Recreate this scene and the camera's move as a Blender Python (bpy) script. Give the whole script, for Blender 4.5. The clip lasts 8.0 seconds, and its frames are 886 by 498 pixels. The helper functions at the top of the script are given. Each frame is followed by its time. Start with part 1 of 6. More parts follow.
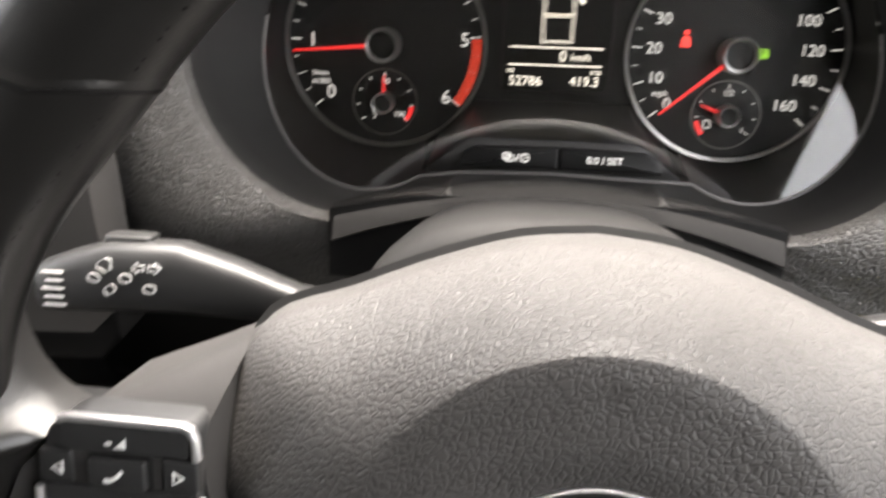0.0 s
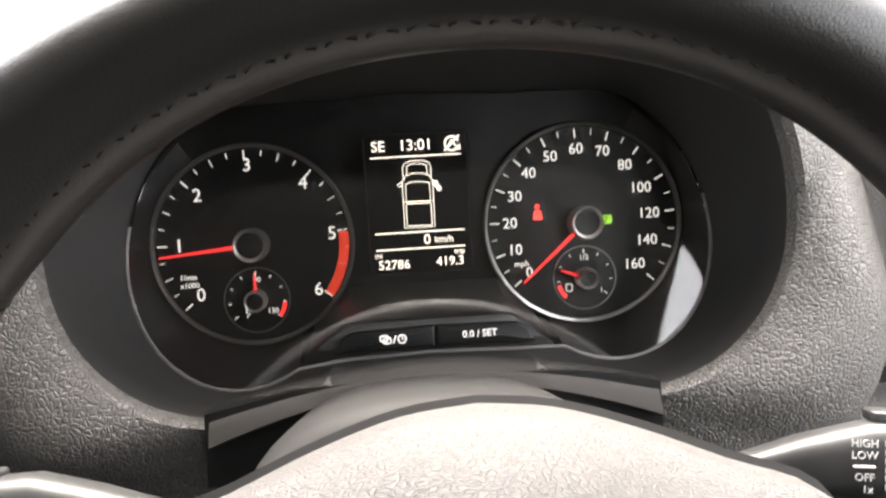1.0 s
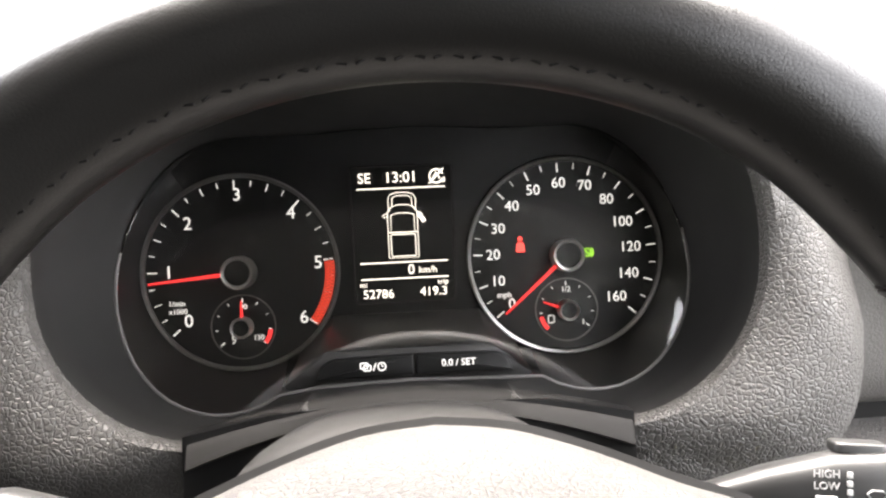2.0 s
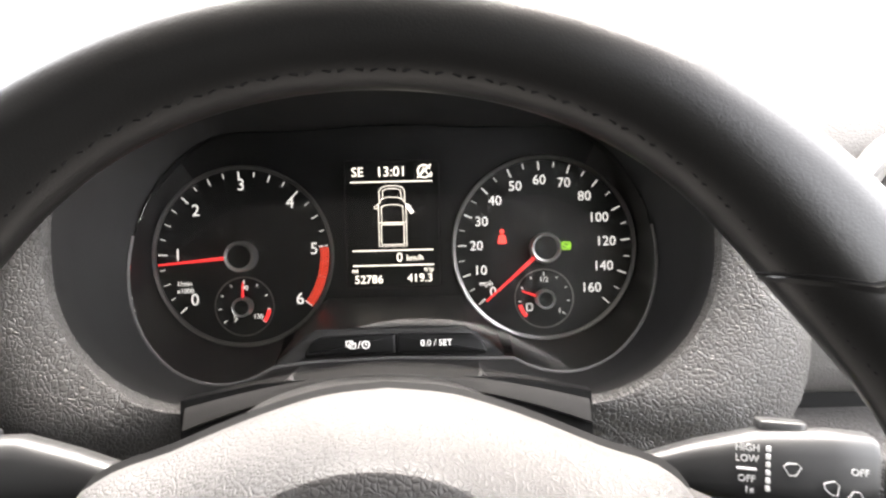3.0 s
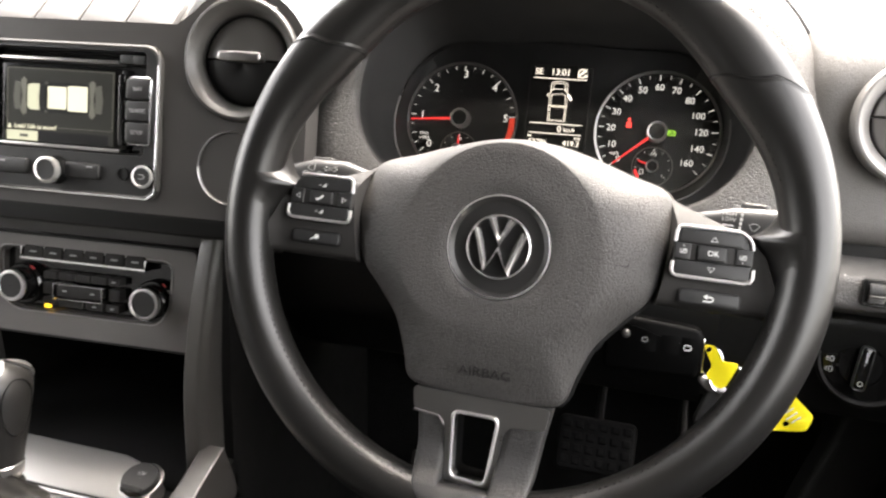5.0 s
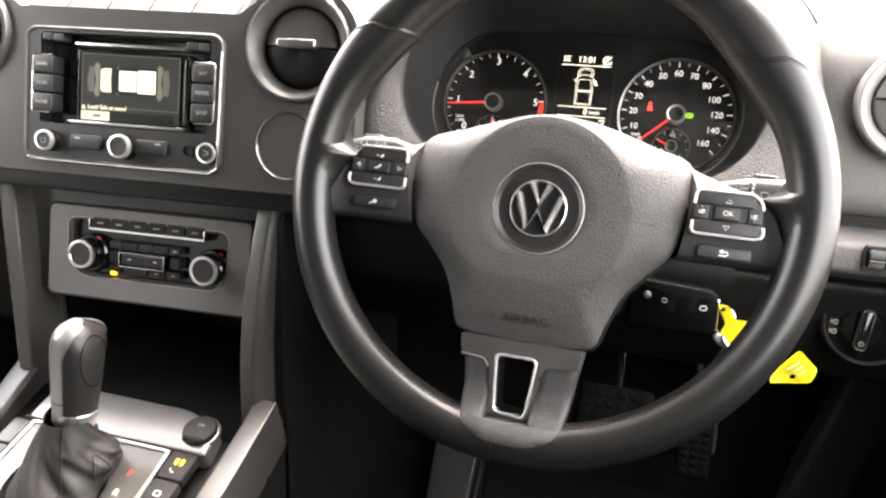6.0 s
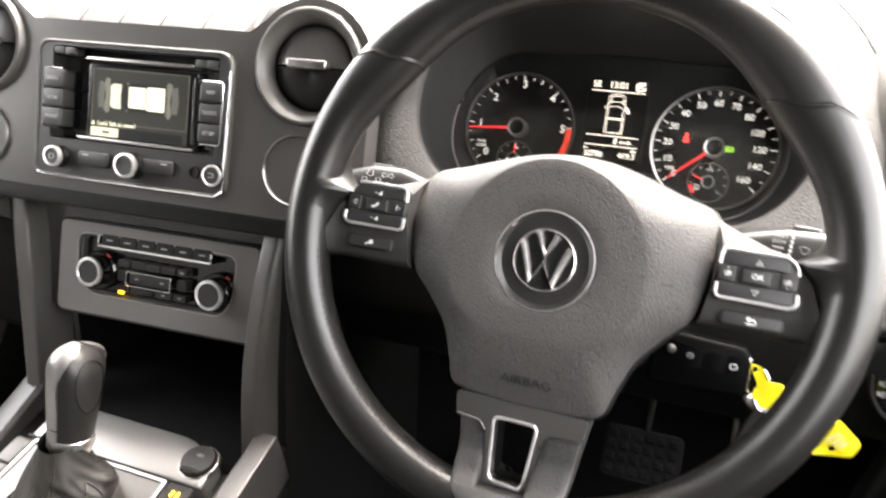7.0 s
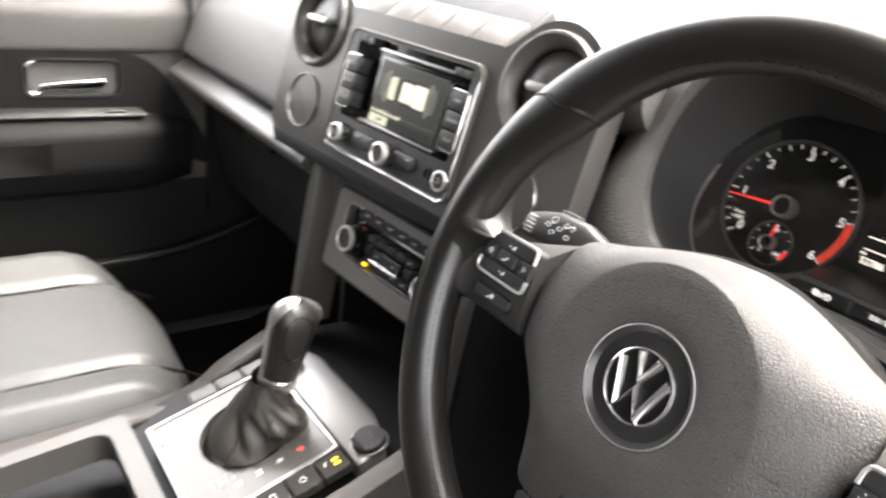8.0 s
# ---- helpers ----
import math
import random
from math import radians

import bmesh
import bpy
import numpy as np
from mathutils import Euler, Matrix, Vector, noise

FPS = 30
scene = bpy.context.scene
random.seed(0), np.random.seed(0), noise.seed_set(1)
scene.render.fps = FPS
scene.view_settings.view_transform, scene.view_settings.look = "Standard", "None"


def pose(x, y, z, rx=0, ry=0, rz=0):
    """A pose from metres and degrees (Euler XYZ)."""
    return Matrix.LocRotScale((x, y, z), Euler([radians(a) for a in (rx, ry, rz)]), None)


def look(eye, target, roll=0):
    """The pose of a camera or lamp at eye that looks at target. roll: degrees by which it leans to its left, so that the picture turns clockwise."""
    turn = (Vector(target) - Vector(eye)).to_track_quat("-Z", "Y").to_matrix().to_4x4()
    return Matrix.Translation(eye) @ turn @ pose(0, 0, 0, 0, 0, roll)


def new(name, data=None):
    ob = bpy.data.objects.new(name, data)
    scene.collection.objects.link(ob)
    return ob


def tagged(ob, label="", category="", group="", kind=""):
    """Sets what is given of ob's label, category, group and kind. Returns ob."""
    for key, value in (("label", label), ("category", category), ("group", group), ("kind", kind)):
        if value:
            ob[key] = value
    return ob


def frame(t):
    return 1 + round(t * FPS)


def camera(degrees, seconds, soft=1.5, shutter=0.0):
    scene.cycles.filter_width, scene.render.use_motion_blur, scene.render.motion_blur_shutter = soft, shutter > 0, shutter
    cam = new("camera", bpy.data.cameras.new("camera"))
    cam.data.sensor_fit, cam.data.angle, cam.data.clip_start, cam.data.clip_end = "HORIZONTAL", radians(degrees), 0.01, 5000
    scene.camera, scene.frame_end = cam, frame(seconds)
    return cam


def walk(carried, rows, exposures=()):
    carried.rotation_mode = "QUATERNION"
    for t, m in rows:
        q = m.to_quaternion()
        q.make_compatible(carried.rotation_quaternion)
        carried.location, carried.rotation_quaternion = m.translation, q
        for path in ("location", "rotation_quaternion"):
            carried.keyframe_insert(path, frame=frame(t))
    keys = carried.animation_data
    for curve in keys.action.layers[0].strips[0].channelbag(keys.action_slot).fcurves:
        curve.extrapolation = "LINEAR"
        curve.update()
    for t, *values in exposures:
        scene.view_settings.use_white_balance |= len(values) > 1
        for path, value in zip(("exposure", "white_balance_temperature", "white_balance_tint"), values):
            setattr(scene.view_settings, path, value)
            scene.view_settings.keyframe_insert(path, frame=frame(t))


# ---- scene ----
from mathutils.bvhtree import BVHTree

cam = camera(61.9, 8.0, soft=2.3, shutter=0.4)
PATH = [
    (0, (-0.02, -0.093, 0.917), (-0.205, 1.52, -0.252), -0.4),
    (0.2, (-0.019, -0.0885, 0.9165), (-0.09, 1.582, -0.181), -0.8),
    (0.5, (-0.016, -0.084, 0.914), (0.04, 1.684, -0.017), -2.3),
    (1, (-0.015, -0.095, 0.916), (0.102, 1.762, 0.182), -2.3),
    (1.5, (-0.011, -0.1, 0.913), (0.115, 1.792, 0.275), -2.1),
    (3, (0.022, -0.135, 0.921), (0.038, 1.757, 0.273), -1.2),
    (3.2, (0.028, -0.149, 0.909), (0.058, 1.754, 0.295), -0.8),
    (3.5, (0.05, -0.192, 0.905), (-0.039, 1.698, 0.257), -0.5),
    (3.7, (0.057, -0.232, 0.894), (-0.127, 1.65, 0.242), -0.2),
    (4, (0.067, -0.286, 0.884), (-0.245, 1.579, 0.233), 0.6),
    (4.5, (0.079, -0.361, 0.889), (-0.364, 1.477, 0.237), 1.6),
    (5, (0.08, -0.397, 0.889), (-0.423, 1.425, 0.236), 1.9),
    (5.2, (0.079, -0.417, 0.887), (-0.434, 1.401, 0.231), 1.9),
    (6.3, (0.075, -0.468, 0.885), (-0.459, 1.342, 0.223), 2.1),
    (6.5, (0.076, -0.461, 0.887), (-0.463, 1.349, 0.229), 2.3),
    (7, (0.09, -0.407, 0.902), (-0.565, 1.36, 0.235), 2.7),
    (7.5, (0.121, -0.325, 0.926), (-0.928, 1.225, 0.221), 4.9),
    (8, (0.181, -0.268, 0.937), (-1.268, 0.873, 0.164), 7.7),
]
walk(cam, [(t, look(eye, target, roll)) for t, eye, target, roll in PATH],
     [(0.0, 4.3, 7050, 12), (0.5, 4.32, 7050, 12), (1.0, 4.6, 7050, 12), (3.0, 4.75, 6900, 12), (3.5, 4.65, 7000, 12), (4.0, 4.2, 7150, 12), (4.5, 4.3, 7200, 12), (5.2, 4.7, 7200, 12), (6.5, 5.2, 7200, 12), (8.0, 4.6, 7000, 12)])

# world, sun, exposure
world = bpy.data.worlds.new("sky")
scene.world = world
world.use_nodes = True
wn = world.node_tree
sky = wn.nodes.new("ShaderNodeTexSky")
sky.sky_type, sky.sun_disc = "NISHITA", False
sky.sun_elevation, sky.sun_rotation = radians(65), radians(12)
sky.air_density, sky.dust_density, sky.ozone_density = 1.0, 4.0, 1.0
wn.nodes["Background"].inputs["Strength"].default_value = 0.15
cloud = wn.nodes.new("ShaderNodeHueSaturation")
cloud.inputs["Saturation"].default_value = 0.25
wn.links.new(sky.outputs[0], cloud.inputs["Color"])
wn.links.new(cloud.outputs[0], wn.nodes["Background"].inputs["Color"])
sun = new("sun", bpy.data.lights.new("sun", "SUN"))
sun.data.energy, sun.data.angle, sun.data.color = 0.55, radians(60), (1.0, 0.96, 0.9)
sun.matrix_world = look((0.25, 1.2, 2.6), (0, 0, 0))


# ---------- materials ----------
def material(name, base, rough=0.5, metal=0.0, var=0.15, var_scale=6.0, grain=0.0, grain_scale=900.0, bump=0.0, wear=0.0,
             emit=0.0, coat=0.0, kind="voronoi", spec=0.5):
    m = bpy.data.materials.new(name)
    m.use_nodes = True
    nt = m.node_tree
    b = nt.nodes["Principled BSDF"]
    tc = nt.nodes.new("ShaderNodeTexCoord")
    no = nt.nodes.new("ShaderNodeTexNoise")
    no.inputs["Scale"].default_value, no.inputs["Detail"].default_value = var_scale, 6.0
    nt.links.new(tc.outputs["Object"], no.inputs["Vector"])
    mix = nt.nodes.new("ShaderNodeMix")
    mix.data_type = "RGBA"
    c = Vector(base)
    mix.inputs[6].default_value = (*(c * (1 - var)), 1)
    mix.inputs[7].default_value = (*[min(1, v * (1 + var)) for v in c], 1)
    nt.links.new(no.outputs["Fac"], mix.inputs[0])
    nt.links.new(mix.outputs[2], b.inputs["Base Color"])
    b.inputs["Metallic"].default_value = metal
    b.inputs["Specular IOR Level"].default_value = spec
    no2 = nt.nodes.new("ShaderNodeTexNoise")
    no2.inputs["Scale"].default_value, no2.inputs["Detail"].default_value = var_scale * 9, 4.0
    nt.links.new(tc.outputs["Object"], no2.inputs["Vector"])
    mr = nt.nodes.new("ShaderNodeMapRange")
    mr.inputs["To Min"].default_value, mr.inputs["To Max"].default_value = max(0.02, rough - 0.07 - wear), min(1, rough + 0.07)
    nt.links.new(no2.outputs["Fac"], mr.inputs["Value"])
    nt.links.new(mr.outputs["Result"], b.inputs["Roughness"])
    if bump:
        if kind == "voronoi":
            tx = nt.nodes.new("ShaderNodeTexVoronoi")
            tx.feature = "DISTANCE_TO_EDGE"
            tx.inputs["Scale"].default_value = grain_scale
            cell = nt.nodes.new("ShaderNodeMapRange")
            cell.interpolation_type = "SMOOTHSTEP"
            cell.inputs["From Min"].default_value, cell.inputs["From Max"].default_value = 0.0, 0.20
            nt.links.new(tx.outputs["Distance"], cell.inputs["Value"])
            out = cell.outputs["Result"]
        else:
            tx = nt.nodes.new("ShaderNodeTexNoise")
            tx.inputs["Scale"].default_value, tx.inputs["Detail"].default_value = grain_scale, 3.0
            out = tx.outputs["Fac"]
        warp = nt.nodes.new("ShaderNodeTexNoise")
        warp.inputs["Scale"].default_value = grain_scale * 0.35
        nt.links.new(tc.outputs["Object"], warp.inputs["Vector"])
        add = nt.nodes.new("ShaderNodeMix")
        add.data_type, add.blend_type = "RGBA", "ADD"
        add.inputs[0].default_value = 1.6 / grain_scale
        nt.links.new(tc.outputs["Object"], add.inputs[6])
        nt.links.new(warp.outputs["Color"], add.inputs[7])
        nt.links.new(add.outputs[2], tx.inputs["Vector"])
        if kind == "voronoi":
            # shade in the grain valleys, multiplied into the base colour on top of the bump
            valley_shade = nt.nodes.new("ShaderNodeMix")
            valley_shade.data_type, valley_shade.blend_type = "RGBA", "MULTIPLY"
            valley_shade.inputs[0].default_value = 1.0
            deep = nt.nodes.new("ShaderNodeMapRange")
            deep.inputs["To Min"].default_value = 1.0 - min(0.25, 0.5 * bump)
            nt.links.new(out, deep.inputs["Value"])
            nt.links.new(mix.outputs[2], valley_shade.inputs[6])
            nt.links.new(deep.outputs["Result"], valley_shade.inputs[7])
            nt.links.new(valley_shade.outputs[2], b.inputs["Base Color"])
        bp = nt.nodes.new("ShaderNodeBump")
        bp.inputs["Strength"].default_value = bump
        bp.inputs["Distance"].default_value = grain
        nt.links.new(out, bp.inputs["Height"])
        nt.links.new(bp.outputs["Normal"], b.inputs["Normal"])
    if coat:
        b.inputs["Coat Weight"].default_value, b.inputs["Coat Roughness"].default_value = coat, 0.08
    if emit:
        b.inputs["Emission Color"].default_value = (*base, 1)
        b.inputs["Emission Strength"].default_value = emit * 0.22
    return m


M = {
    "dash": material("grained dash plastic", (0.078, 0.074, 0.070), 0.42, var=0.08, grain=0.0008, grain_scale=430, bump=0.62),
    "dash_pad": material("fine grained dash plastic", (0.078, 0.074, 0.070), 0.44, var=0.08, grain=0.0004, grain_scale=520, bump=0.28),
    "fascia": material("smooth grey fascia", (0.052, 0.049, 0.0465), 0.31, var=0.08, grain=0.0001, grain_scale=2500, bump=0.25, kind="noise"),
    "lower": material("dark lower plastic", (0.0115, 0.0115, 0.011), 0.5, var=0.1, grain=0.0004, grain_scale=420, bump=0.4, spec=0.35),
    "black": material("black plastic", (0.005, 0.005, 0.005), 0.45, var=0.15, grain=0.0001, grain_scale=1500, bump=0.2, kind="noise", spec=0.3),
    "bowl": material("satin dark dish", (0.038, 0.037, 0.036), 0.42, var=0.12),
    "lcd_back": material("dark display glass", (0.003, 0.003, 0.0035), 0.4, var=0.1, spec=0.25),
    "gloss": material("gloss black", (0.006, 0.006, 0.006), 0.12, var=0.2),
    "hood": material("matt black hood", (0.018, 0.0175, 0.017), 0.46, var=0.12, grain=0.0002, grain_scale=1400, bump=0.2, kind="noise", spec=0.3),
    "face": material("dial black", (0.0042, 0.0042, 0.0046), 0.5, var=0.1, grain=0.0001, grain_scale=2200, bump=0.12, kind="noise", spec=0.3),
    "leather": material("wheel leather", (0.0090, 0.0086, 0.0082), 0.29, var=0.08, var_scale=5, grain=0.0002, grain_scale=900, bump=0.12, wear=-0.065, spec=0.46),
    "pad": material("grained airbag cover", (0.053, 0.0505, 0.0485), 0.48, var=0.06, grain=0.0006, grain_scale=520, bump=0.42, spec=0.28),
    "dish": material("satin badge dish", (0.020, 0.0195, 0.019), 0.30, var=0.1, spec=0.4),
    "cream": material("pale beige trim", (0.58, 0.53, 0.44), 0.6, var=0.06, grain=0.0002, grain_scale=900, bump=0.2, kind="noise", spec=0.3),
    "grip": material("sheeny grip leather", (0.016, 0.0152, 0.0145), 0.40, var=0.1, var_scale=20, grain=0.0001, grain_scale=1200, bump=0.12, spec=0.5),
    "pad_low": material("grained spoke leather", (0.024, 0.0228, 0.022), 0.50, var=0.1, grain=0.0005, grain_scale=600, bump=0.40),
    "spoke": material("smooth spoke plastic", (0.027, 0.0258, 0.025), 0.62, var=0.1, grain=0.0002, grain_scale=1600, bump=0.25, kind="noise", spec=0.18),
    "button": material("soft touch button", (0.016, 0.016, 0.016), 0.45, var=0.12, grain=0.0001, grain_scale=2500, bump=0.2, kind="noise"),
    "chrome": material("bright chrome", (0.82, 0.82, 0.82), 0.09, 1.0, var=0.03),
    "badge_metal": material("polished badge metal", (0.76, 0.75, 0.74), 0.21, 0.9, var=0.04),
    "satin": material("satin silver", (0.42, 0.41, 0.40), 0.30, 1.0, var=0.06, grain=0.00005, grain_scale=3000, bump=0.15, kind="noise"),
    "silver": material("polished silver edge", (0.70, 0.69, 0.68), 0.33, 0.8, var=0.04),
    "red_print": material("dark red print", (0.40, 0.03, 0.03), 0.5, var=0.05),
    "shell": material("brushed silver shell", (0.33, 0.325, 0.32), 0.30, 0.8, var=0.06),
    "shelf": material("matt grey shelf plastic", (0.023, 0.022, 0.021), 0.62, var=0.08, grain=0.0001, grain_scale=2500, bump=0.25, kind="noise", spec=0.15),
    "shroud": material("dark shroud plastic", (0.022, 0.0215, 0.021), 0.6, var=0.1, grain=0.0002, grain_scale=1600, bump=0.2, kind="noise", spec=0.15),
    "deck": material("dark radio front", (0.0085, 0.0085, 0.0085), 0.42, var=0.12, grain=0.0001, grain_scale=2500, bump=0.2, kind="noise"),
    "matt": material("matt black plastic", (0.0085, 0.0085, 0.0082), 0.75, var=0.15, grain=0.0003, grain_scale=600, bump=0.3, kind="noise", spec=0.15),
    "gate": material("satin dark shift plate", (0.12, 0.115, 0.11), 0.3, 0.6, var=0.06, grain=0.00005, grain_scale=2600, bump=0.2, kind="noise"),
    "strut": material("pale grey trim plastic", (0.064, 0.061, 0.057), 0.34, var=0.08, grain=0.0001, grain_scale=2500, bump=0.25, kind="noise"),
    "bezel": material("satin grey bezel", (0.17, 0.163, 0.157), 0.38, 0.35, var=0.06, grain=0.00005, grain_scale=2600, bump=0.2, kind="noise"),
    "plate": material("silver console plate", (0.26, 0.252, 0.246), 0.34, 0.5, var=0.05, grain=0.00005, grain_scale=2600, bump=0.2, kind="noise"),
    "white": material("white print", (0.80, 0.80, 0.78), 0.6, var=0.03, emit=0.22),
    "print": material("pale print", (0.70, 0.70, 0.68), 0.6, var=0.05),
    "stalk_print": material("worn pale print", (0.42, 0.42, 0.41), 0.6, var=0.12),
    "dim": material("grey print", (0.30, 0.30, 0.30), 0.6, var=0.08),
    "lcd": material("lit display segments", (0.95, 0.90, 0.80), 0.5, var=0.02, emit=0.42),
    "red": material("red needle", (0.75, 0.03, 0.03), 0.45, var=0.05, emit=0.30),
    "orange": material("orange red band", (0.76, 0.055, 0.025), 0.5, var=0.1, emit=0.22),
    "tell_red": material("red telltale", (0.85, 0.05, 0.04), 0.5, var=0.05, emit=0.5),
    "tell_green": material("green telltale", (0.25, 0.55, 0.04), 0.5, var=0.05, emit=0.4),
    "amber": material("amber lamp", (0.95, 0.55, 0.03), 0.5, var=0.04, emit=0.6),
    "screen": material("display glass", (0.0055, 0.0057, 0.0050), 0.3, var=0.1, emit=0.8, coat=0.1, spec=0.3),
    "screen_hi": material("display pale blocks", (0.50, 0.50, 0.38), 0.4, var=0.03, emit=0.30),
    "screen_hood": material("display green grey blocks", (0.30, 0.31, 0.23), 0.4, var=0.05, emit=0.35),
    "screen_echo": material("display pale grey blocks", (0.055, 0.056, 0.046), 0.4, var=0.05, emit=0.4),
    "screen_mid": material("display grey blocks", (0.032, 0.033, 0.027), 0.4, var=0.05, emit=0.4),
    "yellow": material("yellow plastic tag", (0.85, 0.72, 0.02), 0.42, var=0.05),
    "seat": material("grey seat leather", (0.060, 0.0615, 0.0615), 0.43, var=0.12, var_scale=9, grain=0.0005, grain_scale=460, bump=0.22),
    "boot": material("gaiter leather", (0.027, 0.025, 0.0225), 0.5, var=0.2, var_scale=25, grain=0.0003, grain_scale=700, bump=0.25, spec=0.35),
    "carpet": material("charcoal carpet", (0.013, 0.013, 0.013), 0.95, var=0.3, var_scale=60, grain=0.002, grain_scale=500, bump=0.8, kind="noise", spec=0.1),
    "headliner": material("grey headlining", (0.14, 0.137, 0.132), 0.9, var=0.04, grain=0.0005, grain_scale=600, bump=0.3, kind="noise"),
    "thread": material("dark thread", (0.0065, 0.006, 0.006), 0.6, var=0.1, spec=0.2),
    "rubber": material("pedal rubber", (0.007, 0.007, 0.007), 0.65, var=0.1, grain=0.0003, grain_scale=900, bump=0.3, spec=0.15),
    "key_black": material("black key plastic", (0.0013, 0.0013, 0.0013), 0.45, var=0.15, grain=0.0001, grain_scale=1500, bump=0.1, kind="noise", spec=0.04),
    "asphalt": material("pale forecourt", (0.16, 0.16, 0.155), 0.85, var=0.2, var_scale=1.5, grain=0.004, grain_scale=160, bump=0.5, kind="noise"),
}


def clear_material(name):
    """Clear plastic: it lets the view through and adds the gloss of its surface."""
    m = bpy.data.materials.new(name)
    m.use_nodes = True
    nt = m.node_tree
    nt.nodes.remove(nt.nodes["Principled BSDF"])
    mix, fres = nt.nodes.new("ShaderNodeMixShader"), nt.nodes.new("ShaderNodeFresnel")
    thru, gloss = nt.nodes.new("ShaderNodeBsdfTransparent"), nt.nodes.new("ShaderNodeBsdfGlossy")
    fres.inputs["IOR"].default_value = 1.5
    thru.inputs["Color"].default_value = (0.985, 0.985, 0.98, 1)
    gloss.inputs["Roughness"].default_value = 0.03
    nt.links.new(fres.outputs[0], mix.inputs[0])
    nt.links.new(thru.outputs[0], mix.inputs[1])
    nt.links.new(gloss.outputs[0], mix.inputs[2])
    nt.links.new(mix.outputs[0], nt.nodes["Material Output"].inputs["Surface"])
    return m


M["clear"] = clear_material("clear cover plastic")


# ---------- mesh helpers ----------
def bm_of(verts, faces):
    bm = bmesh.new()
    vs = [bm.verts.new(v) for v in verts]
    for f in faces:
        try:
            bm.faces.new([vs[i] for i in f])
        except ValueError:
            pass
    return bm


def join(*bms):
    out = bmesh.new()
    for b in bms:
        tmp = bpy.data.meshes.new("tmp")
        b.to_mesh(tmp)
        b.free()
        out.from_mesh(tmp)
        bpy.data.meshes.remove(tmp)
    return out


def moved(bm, m):
    bmesh.ops.transform(bm, matrix=m, verts=bm.verts)
    return bm


def part(name, bm, mat, parent=None, label="", m=None, sharp=35):
    bmesh.ops.recalc_face_normals(bm, faces=bm.faces)
    me = bpy.data.meshes.new(name)
    bm.to_mesh(me)
    bm.free()
    me.materials.append(M[mat] if isinstance(mat, str) else mat)
    me.polygons.foreach_set("use_smooth", [True] * len(me.polygons))
    me.set_sharp_from_angle(angle=radians(sharp))
    ob = new(name, me)
    if m is not None:
        ob.matrix_basis = m
    if parent is not None:
        ob.parent = parent
    if label:
        ob["label"] = label
    return ob


def thing(name, label, category, m=None, group="", kind=""):
    ob = new(name)
    ob.empty_display_size = 0.02
    if m is not None:
        ob.matrix_basis = m
    return tagged(ob, label, category, group, kind)


def loft(rings, closed=True, cap0=False, cap1=False):
    n = len(rings[0])
    verts = [v for r in rings for v in r]
    faces = []
    for k in range(len(rings) - 1):
        for i in range(n if closed else n - 1):
            j = (i + 1) % n
            faces.append((k * n + i, k * n + j, (k + 1) * n + j, (k + 1) * n + i))
    if cap0:
        faces.append(tuple(range(n)))
    if cap1:
        faces.append(tuple((len(rings) - 1) * n + i for i in range(n)))
    return bm_of(verts, faces)


def lathe(profile, n=40, cx=0.0, cy=0.0, cap0=False, cap1=False):
    rings = [[(cx + r * math.cos(2 * math.pi * i / n), cy + r * math.sin(2 * math.pi * i / n), z) for i in range(n)] for r, z in profile]
    return loft(rings, True, cap0, cap1)


def inset(pts, d):
    n = len(pts)
    area = sum(pts[i][0] * pts[(i + 1) % n][1] - pts[(i + 1) % n][0] * pts[i][1] for i in range(n))
    s = 1 if area > 0 else -1
    out = []
    for i in range(n):
        p, a, b = Vector(pts[i]), Vector(pts[i - 1]), Vector(pts[(i + 1) % n])
        e1, e2 = (p - a).normalized(), (b - p).normalized()
        nn = Vector((-(e1.y + e2.y), e1.x + e2.x))
        if nn.length < 1e-9:
            out.append(tuple(p))
            continue
        nn.normalize()
        c = max(0.4, nn.dot(Vector((-e1.y, e1.x))))
        out.append(tuple(p + nn * (s * d / c)))
    return out


def prism(pts, z0, z1, b=0.0):
    rings = [[(x, y, z0) for x, y in pts]]
    if b > 0:
        for k in range(4):
            a = k * math.pi / 6
            rings.append([(x, y, z1 - b + b * math.sin(a)) for x, y in inset(pts, b * (1 - math.cos(a)))])
    else:
        rings.append([(x, y, z1) for x, y in pts])
    return loft(rings, True, True, True)


def rrect(w, h, r, cx=0.0, cy=0.0, n=5):
    pts = []
    r = min(r, w / 2 - 1e-5, h / 2 - 1e-5)
    for k, (sx, sy) in enumerate(((1, 1), (-1, 1), (-1, -1), (1, -1))):
        for i in range(n + 1):
            a = (k + i / n) * math.pi / 2
            pts.append((cx + sx * (w / 2 - r) + r * math.cos(a), cy + sy * (h / 2 - r) + r * math.sin(a)))
    return pts


def circle(r, cx=0.0, cy=0.0, n=40, a0=0.0, a1=360.0, ends=False):
    k = n if not ends else n + 1
    return [(cx + r * math.cos(radians(a0 + (a1 - a0) * i / n)), cy + r * math.sin(radians(a0 + (a1 - a0) * i / n))) for i in range(k)]


